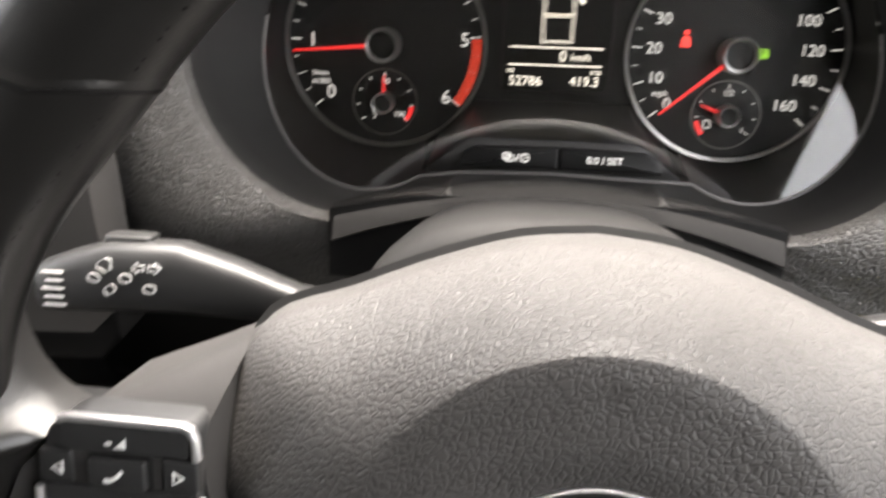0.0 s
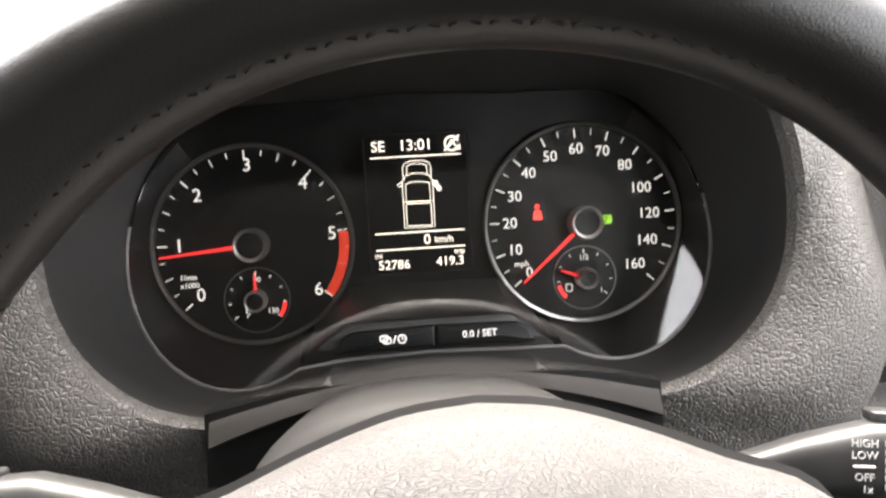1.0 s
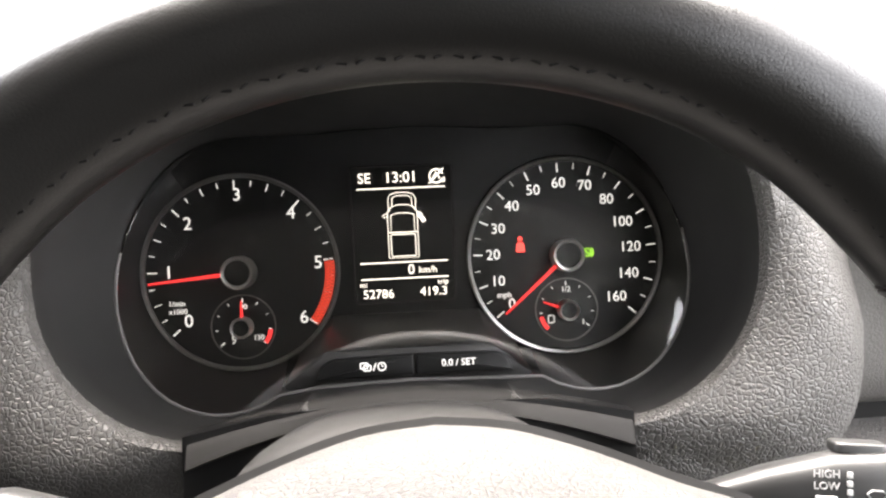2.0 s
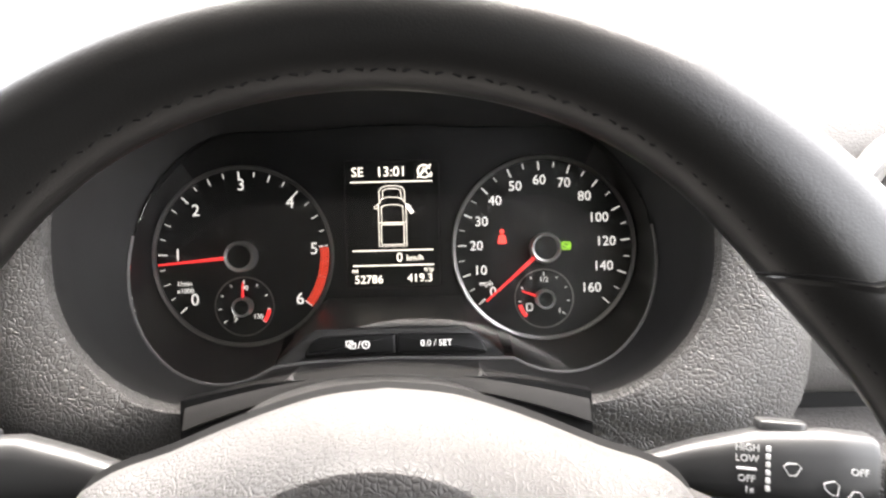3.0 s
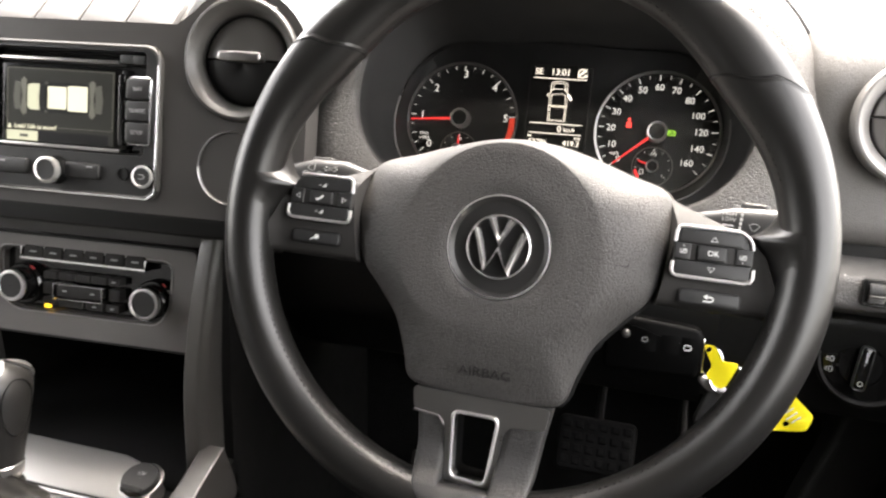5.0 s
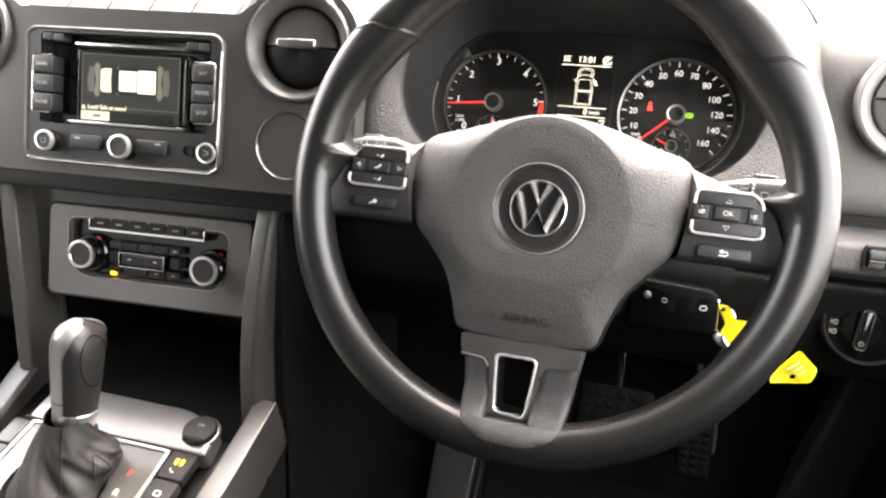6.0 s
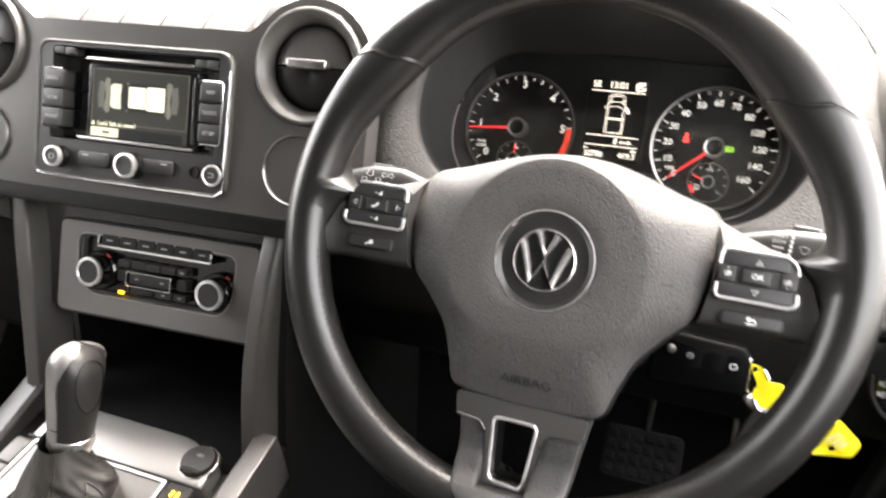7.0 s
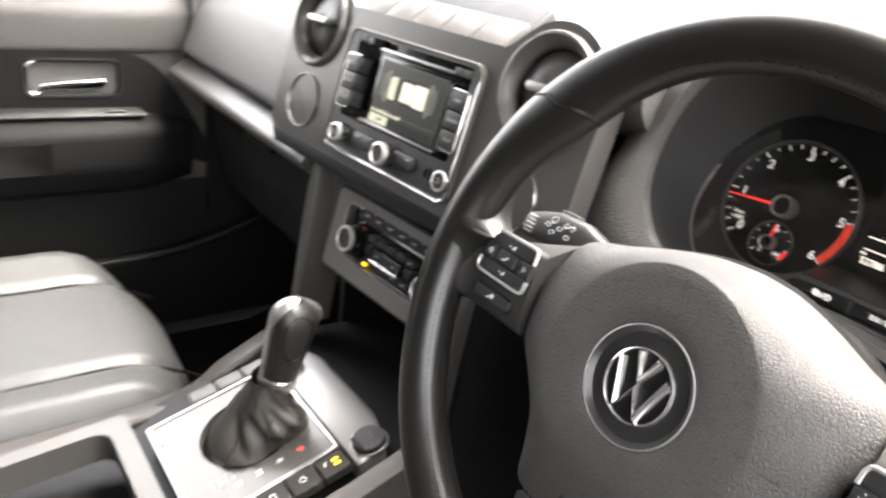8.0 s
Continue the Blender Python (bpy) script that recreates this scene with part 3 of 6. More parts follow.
    rings = [[(x, y + d, z - d) for y, z in pts] for x, d in ((0.184, 0.016), (0.190, 0.008), (0.197, 0.003), (0.206, 0.0005), (0.216, 0.0), (0.28, 0.0), (0.345, 0.0))]
    part("outer_panel", loft(rings, True, True, True), "dash_pad", dash, "fine grained panel beside the instrument hood")
    # upper flap in a paler material than the lower: light from above put into colour
    air_vent(dash, pose(0.2660, 0.1985, 0.8140, 80, 0, -4), 0.0437, -3, "plate", "round air vent with pale silver ring", ("plate", "bezel"))
    part("shadow_gap", slab(0.18, 0.345, 0.212, 0.30, 0.690, 0.716), "black", dash)
    pts = round_pts([(0.190, 0.707), (0.170, 0.703), (0.166, 0.680), (0.185, 0.668), (0.25, 0.670), (0.25, 0.706)], 0.005)
    part("trim_strip", profile_x(pts, 0.168, 0.345, 3), "dash", dash, "satin grey trim strip")
    pts = round_pts([(0.196, 0.660), (0.215, 0.61), (0.235, 0.552), (0.30, 0.545), (0.30, 0.665)], 0.012)
    part("switch_panel", profile_x(pts, 0.150, 0.345, 3), "lower", dash, "dark grey lower switch panel")
    pts = round_pts([(0.196, 0.655), (0.20, 0.60), (0.26, 0.53), (0.34, 0.53), (0.34, 0.69), (0.22, 0.70)], 0.012)
    part("knee_panel", profile_x(pts, -0.255, 0.152, 3), "black", dash, "black knee panel behind the column")
    part("side_panel", profile_x(round_pts([(0.130, 0.685), (0.118, 0.55), (0.105, 0.14), (0.45, 0.14), (0.45, 0.685)], 0.02), -0.270, -0.256, 1), "lower", dash, "dark side of the centre stack")
    part("kick_panel", sweep(smooth_path([(0.330, 0.315, 0.60), (0.312, 0.32, 0.48), (0.285, 0.32, 0.36), (0.265, 0.32, 0.14)], 5), round_pts([(-0.03, -0.02), (0.03, -0.02), (0.03, 0.02), (-0.03, 0.02)], 0.01), up=(0, 1, 0)), "lower", dash, "dark grey kick panel")
    part("bulkhead", slab(-1.15, 0.345, 0.55, 0.60, 0.40, 0.83), "black", dash)
    part("roller_well", box(0.2715, 0.1672, 0.6945, 0.058, 0.003, 0.0175, 0.0005), "black", dash)
    part("roller_frame", frame_ring(rrect(0.061, 0.0205, 0.003), rrect(0.058, 0.0175, 0.002), -0.003, 0.001), "lower", dash, m=pose(0.2715, 0.1655, 0.6945, 80))
    wheel = part("dimmer_roller", moved(lathe([(0.0001, -0.006), (0.0075, -0.006), (0.0083, -0.005), (0.0083, 0.005), (0.0075, 0.006), (0.0001, 0.006)], 28), pose(0, 0, 0, 0, 90)),
                 "lower", dash, "ribbed dimmer roller", pose(0.2505, 0.1700, 0.6945))
    part("range_roller", moved(lathe([(0.0001, -0.020), (0.0068, -0.020), (0.0072, -0.019), (0.0072, 0.019), (0.0068, 0.020), (0.0001, 0.020)], 28), pose(0, 0, 0, 0, 90)),
         "button", dash, "smooth range roller", pose(0.2795, 0.1700, 0.6945))
    for i in range(11):
        a = radians(190 + 16 * i)
        part("rib", box(0, 0, 0, 0.011, 0.0012, 0.0020, 0.0004), "strut", wheel, m=pose(0, 0.0084 * math.cos(a), 0.0084 * math.sin(a), math.degrees(a) - 90))
    return dash


# ---------- steering wheel ----------
def build_wheel():
    sw = thing("steering_wheel", "black leather three-spoke steering wheel with satin silver trim", "steering wheel", WHEEL)
    R, n, k = 0.1655, 144, 22

    def bulge(a):
        d = 0.0
        for c in (40, 140):
            t = abs((a - c + 180) % 360 - 180)
            d = max(d, math.exp(-(t / 17.0) ** 2))
        return d

    def rim_ring(a, grow=0.0):
        g, r, t = bulge(a), [], radians(a)
        for j in range(k):
            b = 2 * math.pi * j / k
            rad = (0.0150 + 0.0012 * g + grow) * math.cos(b) - (0.0062 * g if math.cos(b) < 0 else 0)
            dep = (0.0160 + 0.0010 * g + grow) * math.sin(b)
            r.append(((R + rad) * math.cos(t), (R + rad) * math.sin(t), dep))
        return r

    rings = [rim_ring(360 * i / n) for i in range(n)]
    rim = part("rim", loft(rings + [rings[0]]), "leather", sw, "worn black leather rim")
    def seam_ring(a, skew, grow):
        r = []
        for j in range(k):
            c = math.cos(2 * math.pi * j / k)
            r.append(rim_ring(a + skew * c, grow)[j])
        return r

    for a, skew in ((37, -7), (141.5, 5.5), (268, 0)):
        part("seam", loft([seam_ring(a - 0.28, skew, -0.0004), seam_ring(a - 0.18, skew, 0.0003), seam_ring(a + 0.12, skew, 0.0003), seam_ring(a + 0.18, skew, -0.0004)]), "thread", rim)
        part("seam_lip", loft([seam_ring(a - 1.6, skew, -0.0003), seam_ring(a - 0.9, skew, 0.0003), seam_ring(a - 0.45, skew, 0.0005), seam_ring(a - 0.2, skew, -0.0004)]), "leather", rim)
    # leather webs that flow from the rim down to the spoke panels
    for s in (-1, 1):
        rows = []
        for i in range(34):
            y = -0.0315 + 0.0785 * i / 33
            if y < 0.0150:
                x0 = 0.1504 - 110.0 * max(0.0, min(0.0144, y) + 0.0165) ** 2.5 - 0.1 * max(0.0, -0.0165 - y)
            else:
                u = (y - 0.0150) / 0.0320
                x0 = 0.1322 + 0.0220 * math.sqrt(max(0.0, 1 - (1 - u) ** 2))
            rise = max(0.0, min(1.0, (x0 - 0.1400) / 0.0112))
            z0 = -0.0024 + 0.0055 * rise * rise if y < 0.012 else -0.0024 - 0.0070 * min(1.0, (y - 0.012) / 0.006)
            x1 = math.sqrt((R - 0.003) ** 2 - y * y)
            row = [(x0, -0.020), (x0, z0 - 0.003)]
            for j in range(11):
                q = j / 10
                row.append((x0 + 0.0004 + (x1 - x0 - 0.0004) * q, z0 + (0.0152 - z0) * math.sin(q * math.pi / 2) ** 0.85))
            rows.append([(s * x, y, z) for x, z in row + [(x1, -0.014)]])
        web = loft(rows if s < 0 else rows[::-1], True, True, True)
        part("rim_web", web, "leather", rim, "leather web between rim and spoke", sharp=80)
    # stitching along the inner side
    st = []
    for i in range(230):
        a = 360 * i / 230
        if min(abs((a - c + 180) % 360 - 180) for c in (3, 177)) < 13 or abs(a - 270) < 9:
            continue
        b = radians(146)
        x = R + (0.0150 + 0.001 * bulge(a)) * math.cos(b) - 0.0062 * bulge(a)
        z = 0.0160 * math.sin(b)
        st.append(moved(box(0, 0, 0, 0.0006, 0.0026, 0.0005, 0.0002), pose(x * math.cos(radians(a)), x * math.sin(radians(a)), z, 0, 0, a) @ pose(0, 0, 0, 0, -34, 24 if i % 2 else -18)))
    tagged(part("stitching", join(*st), "thread", rim, "dark cross stitching inside the rim"), kind="stuff")

    # airbag cover: a round raised face that falls away to the edge
    half = [(0.0, 0.0628), (0.022, 0.0606), (0.045, 0.0540), (0.068, 0.0452), (0.0905, 0.0366), (0.0950, 0.019), (0.0930, -0.006), (0.0878, -0.027), (0.0735, -0.043),
            (0.060, -0.060), (0.052, -0.080), (0.0455, -0.0955)]
    full = half + [(0.022, -0.0990), (0.0, -0.0995)]
    left = [(-x, y) for x, y in reversed(full[1:-1])]
    edge = [(p.x, p.y) for p in smooth_path([(x, y, 0) for x, y in full + left + [full[0]]], 4)][:-1]
    cx, cy, rr = 0.0, -0.012, 0.0585

    def drop(v):
        return -0.004 - 0.004 * max(0.0, min(1.0, (v + 0.1) / 0.1)) - 0.54 * max(0.0, v - 0.002)

    rings = [[(x, y, drop(y) - 0.022) for x, y in edge], [(x, y, drop(y) - 0.002) for x, y in edge]]
    for s in (0.02, 0.06, 0.14, 0.28, 0.45, 0.62, 0.78, 0.90, 0.97, 1.0):
        ring = []
        for x, y in edge:
            a = math.atan2(y - cy, x - cx)
            q = (cx + rr * math.cos(a), cy + rr * math.sin(a) * (1.08 if y > cy else 1.08 - 0.34 * abs(math.sin(a)) ** 2))
            f = 1 - (1 - s) ** 1.35
            z = drop(y) + (0.0105 - drop(y)) * f
            ring.append((x + (q[0] - x) * s, y + (q[1] - y) * s, z))
        rings.append(ring)
    for s, z in ((0.9, 0.0107), (0.7, 0.0109)):
        rings.append([(cx + (x - cx) * s, cy + (y - cy) * s, z) for x, y, _ in rings[11]])
    for r, z in ((0.0312, 0.0110), (0.0306, 0.0106), (0.0304, 0.0030)):
        rings.append([(r * math.cos(math.atan2(y - cy, x - cx)), -0.0095 + r * math.sin(math.atan2(y - cy, x - cx)), z) for x, y in edge])
    pad = part("airbag_cover", loft(rings, True, False, True), "pad", sw, "grained dark grey airbag cover", sharp=60)
    part("pad_gap", loft([[(x, y, drop(y) - 0.012) for x, y in inset(edge, -0.0022)], [(x, y, drop(y) - 0.012) for x, y in edge]]), "black", sw)
    skin = [v.co.copy() for v in pad.data.vertices if v.co.z > -0.012]

    def on_pad(x, y):
        """Height of the cover at a point, from its nearest corners."""
        near = sorted(skin, key=lambda c: (c.x - x) ** 2 + (c.y - y) ** 2)[:4]
        w = [1 / (0.0005 + math.hypot(c.x - x, c.y - y)) for c in near]
        return sum(c.z * k for c, k in zip(near, w)) / sum(w)

    word = letters("AIRBAG", 0.0080, 0.0006)
    tree = BVHTree.FromPolygons([v.co for v in pad.data.vertices], [p.vertices[:] for p in pad.data.polygons])
    for v in word.verts:
        v.co.x, v.co.y = v.co.x * 1.14 + 0.001, v.co.y - 0.0835
        hit = tree.ray_cast(Vector((v.co.x, v.co.y, 0.1)), Vector((0, 0, -1)))[0]
        v.co.z = hit.z + (0.0005 if v.co.z > 0 else -0.0004)
    part("airbag_word", word, "shroud", pad, "embossed lettering")
    for s in (-1, 1):
        mark = join(box(0, 0, 0, 0.009, 0.0005, 0.0004, 0.0001), box(s * 0.003, 0.001, 0, 0.0005, 0.0020, 0.0004, 0.0001))
        part("release_mark", mark, "black", pad, m=pose(s * 0.0705, -0.011, on_pad(s * 0.0705, -0.011) + 0.0004, 0, s * 22))

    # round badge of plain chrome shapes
    badge = part("badge", lathe([(0.0300, 0.010), (0.0300, 0.0150), (0.0292, 0.0156), (0.0284, 0.0146), (0.0265, 0.0128), (0.0205, 0.0126), (0.0005, 0.0126)], 64), "dish", sw,
                 "dark round badge dish with chrome edge", pose(0, -0.0095, -0.0045))
    part("badge_ring", lathe([(0.0303, 0.011), (0.0303, 0.0150), (0.0300, 0.0157), (0.0296, 0.0158), (0.0293, 0.0150), (0.0292, 0.0135)], 64), "silver", badge)
    part("badge_inner_ring", lathe([(0.0192, 0.0126), (0.0191, 0.0142), (0.0187, 0.0150), (0.0182, 0.0152), (0.0176, 0.0142), (0.0174, 0.0126)], 56), "badge_metal", badge)
    part("badge_floor", lathe([(0.0168, 0.0135), (0.0005, 0.0135)], 40), "black", badge)
    part("badge_bar", ridge([(-0.0058, 0.0158), (0.0, 0.0032), (0.0058, 0.0158)], 0.0050, 0.0130, 0.0170), "badge_metal", badge)
    part("badge_bar", ridge([(-0.0142, 0.0092), (-0.0064, -0.0138), (0.0, -0.0012), (0.0064, -0.0138), (0.0142, 0.0092)], 0.0050, 0.0130, 0.0170), "badge_metal", badge)

    # side spokes with their switch groups
    for s in (-1, 1):
        lay = []
        for k in range(13):
            t = k / 12
            yt, zt = 0.0348 - 0.0188 * t ** 0.8, -0.0295 + 0.0185 * t ** 0.8
            sec = [(-0.0290, -0.040), (-0.0300, -0.012), (-0.0285, -0.0050), (-0.0255, -0.0025), (-0.015, -0.0015), (0.004, -0.0015), (0.0130, -0.0025)]
            sec += [(0.0130 + (yt - 0.0130) * q, -0.0025 + (zt + 0.0025) * q ** 1.25) for q in (0.25, 0.5, 0.75, 0.93)] + [(yt, zt - 0.003), (yt - 0.001, -0.046)]
            ring = []
            for y, z in sec:
                xin = 0.0970 - 0.26 * max(0, 0.012 - y) ** 1.15 - 0.30 * max(0, y - 0.018)
                xout = 0.1512 - 110.0 * max(0.0, min(0.0144, y) + 0.0165) ** 2.5 - 0.1 * max(0.0, -0.0165 - y)
                x = xin + (xout - xin) * t
                rise = max(0.0, min(1.0, (x - 0.1400) / 0.0112))
                ring.append((s * x, y, z + 0.0055 * rise * rise))
            lay.append(ring)
        spoke = part("spoke", loft(lay, True, True, True), "spoke", sw, "smooth grey spoke panel", sharp=50)
        cxs, cys = s * 0.1170, 0.0020 if s > 0 else 0.0070
        outl = [(-0.0175, 0.0135), (0.0130, 0.0135), (0.0190, 0.0095), (0.0215, -0.0105), (0.0190, -0.0135), (-0.0185, -0.0135), (-0.0205, -0.0115), (-0.0200, 0.0115)]
        outl = [(s * x + cxs, y + cys) for x, y in round_pts(outl, 0.003, 3)]
        part("switch_block", prism(outl, -0.010, 0.0012, 0.0012), "button", spoke)
        arcs = ([(-0.0203, 0.0050), (-0.0200, 0.0105), (-0.0190, 0.0130), (-0.0170, 0.0138), (0.0120, 0.0138), (0.0145, 0.0130), (0.0180, 0.0105), (0.0195, 0.0080), (0.0202, 0.0045)],
                [(-0.0206, -0.0060), (-0.0206, -0.0110), (-0.0196, -0.0132), (-0.0175, -0.0139), (0.0175, -0.0139), (0.0205, -0.0128), (0.0217, -0.0105), (0.0214, -0.0060)])
        if s < 0:
            arcs = (arcs[0][:-3], arcs[1])
        for arc in arcs:
            part("chrome_frame", sweep([(s * x + cxs, y + cys, 0.0016) for x, y in arc], rrect(0.0019, 0.0024, 0.0006), up=(0, 0, 1)), "silver", spoke, "bright chrome switch frame")
        for dy, w, dx in ((0.0088, 0.0335, -0.0015), (-0.0090, 0.0385, 0.0005)):
            part("switch", prism([(cxs + s * dx + x, cys + dy + y) for x, y in rrect(w, 0.0080, 0.0015)], -0.002, 0.0023, 0.0006), "button", spoke)
        part("switch_band", prism([(cxs + x, cys + y) for x, y in rrect(0.0410, 0.0094, 0.0008)], -0.002, 0.0016, 0.0005), "spoke", spoke)
        for dx in (-0.0160, 0.0162):
            part("side_switch", prism([(cxs + s * dx + x, cys + y) for x, y in rrect(0.0088, 0.0092, 0.0008)], -0.002, 0.0025, 0.0007), "button", spoke)
        part("centre_recess", box(cxs - s * 0.0005, cys, 0.0014, 0.0166, 0.0098, 0.0012, 0.0003), "black", spoke)
        part("centre_switch", prism([(cxs - s * 0.0005 + x, cys + y) for x, y in rrect(0.0146, 0.0078, 0.0008)], 0.0, 0.0040, 0.0006), "button", spoke)
        yl = -0.0225 + (0.0045 if s < 0 else 0.0)
        part("lower_recess", prism([(s * 0.1180 + x, yl + y) for x, y in rrect(0.0332, 0.0090, 0.0028)], -0.004, -0.0008, 0.0003), "black", spoke)
        part("lower_switch", prism([(s * 0.1180 + x, yl + y) for x, y in rrect(0.0318, 0.0076, 0.0024)], -0.004, 0.0004, 0.0008), "button", spoke)
        if s > 0:
            turn_mark = [(-0.0028, -0.0016), (0.0012, -0.0016), (0.0025, -0.0006), (0.0018, 0.0008), (-0.0010, 0.0009)]
            part("return_mark", join(stroke(turn_mark, 0.0007, 0.0004, 0.0008), prism([(-0.0030, 0.0009), (-0.0008, -0.0006), (-0.0008, 0.0024)], 0.0004, 0.0008, 0.0)), "print", spoke, m=pose(s * 0.1180, yl, 0))
            text("OK", 0.0043, "print", spoke, cxs, cys, 0.0041)
            tri = [(-0.0019, -0.0010), (0.0019, -0.0010), (0, 0.0015)]
            part("arrow", stroke(tri, 0.0004, 0.0023, 0.0027, True), "print", spoke, m=pose(cxs, cys + 0.0078, 0))
            part("arrow", stroke(tri, 0.0004, 0.0023, 0.0027, True), "print", spoke, m=pose(cxs, cys - 0.0086, 0, 0, 0, 180))
            for dx, dot in ((-0.0155, 0.0030), (0.0155, -0.0030)):
                card = join(stroke([(-0.0016, 0.0010), (-0.0016, -0.0010), (0.0016, -0.0010), (0.0016, 0.0010), (-0.0006, 0.0010)], 0.0004, 0.0025, 0.0029),
                            stroke([(-0.0008, -0.0006), (0.0010, 0.0008)], 0.0005, 0.0025, 0.0029), box(0, dot, 0.0027, 0.0006, 0.0006, 0.0004, 0.0001))
                part("page_mark", card, "print", spoke, m=pose(cxs + dx, cys, 0))
        else:
            part("voice_mark", join(stroke([(-0.0032, -0.0016), (-0.0006, -0.0002)], 0.0008, 0.0004, 0.0008), prism(circle(0.0015, 0.0008, 0.0004, 12), 0.0004, 0.0008, 0.0)), "print", spoke, m=pose(s * 0.1180, yl, 0))
            tri = [(-0.0011, -0.0016), (-0.0011, 0.0016), (0.0015, 0)]
            part("arrow", stroke(tri, 0.0004, 0.0025, 0.0029, True), "print", spoke, m=pose(cxs + 0.0155, cys, 0))
            part("arrow", stroke(tri, 0.0004, 0.0025, 0.0029, True), "print", spoke, m=pose(cxs - 0.0155, cys, 0, 0, 0, 180))
            for dy in (0.0080, -0.0086):
                part("volume_mark", join(prism([(-0.0004, -0.0013), (0.0024, -0.0013), (0.0024, 0.0013)], 0.0023, 0.0027, 0.0), stroke([(-0.0026, -0.0002), (-0.0012, -0.0002)], 0.0005, 0.0023, 0.0027)),
                     "print", spoke, m=pose(cxs, cys + dy, 0))
            part("phone_mark", stroke([(-0.0026, -0.0013), (-0.0012, -0.0014), (0.0008, -0.0002), (0.0020, 0.0013)], 0.0010, 0.0041, 0.0045), "print", spoke, m=pose(cxs, cys, 0))

    # lower spoke: grained legs that run on over the rim, satin silver T with an open slot
    hole = round_pts([(-0.0150, -0.1095), (0.0115, -0.1095), (0.0085, -0.1485), (-0.0122, -0.1470)], 0.004, 3)

    def lift(y):
        t = max(0.0, min(1.0, (-y - 0.128) / 0.034))
        return -0.0045 + 0.0218 * t * t * (3 - 2 * t)

    def half_width(y):
        keys = ((0.0985, 0.0412), (0.120, 0.0380), (0.143, 0.0352), (0.151, 0.0335), (0.1560, 0.0300), (0.1600, 0.0245), (0.1630, 0.0155), (0.1642, 0.0050))
        for (y0, w0), (y1, w1) in zip(keys, keys[1:]):
            if -y <= y1:
                return w0 + (w1 - w0) * (-y - y0) / (y1 - y0)
        return keys[-1][1]

    def strip(ys, xa, xb):
        rows = []
        for y in ys:
            a, b, z = xa(y), xb(y), lift(y)
            xs = [a + (b - a) * q for q in (0.25, 0.5, 0.75)]
            rows.append([(a, y, -0.022), (a, y, z - 0.0030), (a + 0.0006, y, z - 0.0010), (a + 0.0020, y, z)] + [(x, y, z) for x in xs] + [(b - 0.0020, y, z), (b - 0.0006, y, z - 0.0010), (b, y, z - 0.0030), (b, y, -0.022)])
        return loft(rows, True, True, True)

    ys = [-0.0985 - 0.053 * i / 16 for i in range(17)]
    leg = join(strip(ys, lambda y: 0.001 - half_width(y), lambda y: -0.0200 + 0.0035 * (-y - 0.0985) / 0.053),
               strip(ys, lambda y: 0.0165 - 0.0040 * (-y - 0.0985) / 0.053, lambda y: 0.001 + half_width(y)),
               strip([-0.1505 - 0.0137 * i / 12 for i in range(13)], lambda y: 0.001 - half_width(y), lambda y: 0.001 + half_width(y)))
    low = part("lower_spoke", leg, "pad_low", sw, "grained grey lower spoke with an open slot", sharp=60)
    band = round_pts([(-0.0420, -0.0988), (0.0410, -0.0988), (0.0395, -0.1115), (0.0190, -0.1130), (0.0158, -0.1180), (0.0125, -0.1520), (-0.0160, -0.1505), (-0.0195, -0.1180), (-0.0235, -0.1130),
                      (-0.0400, -0.1115)], 0.0025, 3)
    part("silver_band", plate(band, [inset(hole, -0.0012)], -0.010, -0.0028), "satin", low, "satin silver band with a slot")
    lip = [(x, y, -0.0030) for x, y in ((-0.0398, -0.1122), (-0.0240, -0.1137), (-0.0202, -0.1185))]
    part("band_lip", sweep(lip, rrect(0.0012, 0.002, 0.0004)), "bezel", low)
    part("slot_frame", frame_ring(inset(hole, -0.0014), inset(hole, 0.0004), -0.012, -0.0010, 0.0005), "silver", low, "bright edge round the slot")
    part("slot_wall", loft([[(x, y, -0.004) for x, y in inset(hole, 0.0004)], [(x, y, -0.030) for x, y in inset(hole, 0.0004)]]), "black", low)
    back = lathe([(0.001, -0.075), (0.042, -0.075), (0.048, -0.055), (0.050, -0.032), (0.046, -0.020), (0.001, -0.02)], 40, 0, -0.02)
    part("hub_back", back, "black", sw)
    for s in (-1, 1):
        part("spoke_core", prism(round_pts([(s * 0.05, 0.012), (s * 0.158, 0.010), (s * 0.158, -0.018), (s * 0.05, -0.022)], 0.004), -0.034, -0.016, 0.004), "black", sw)
    return sw


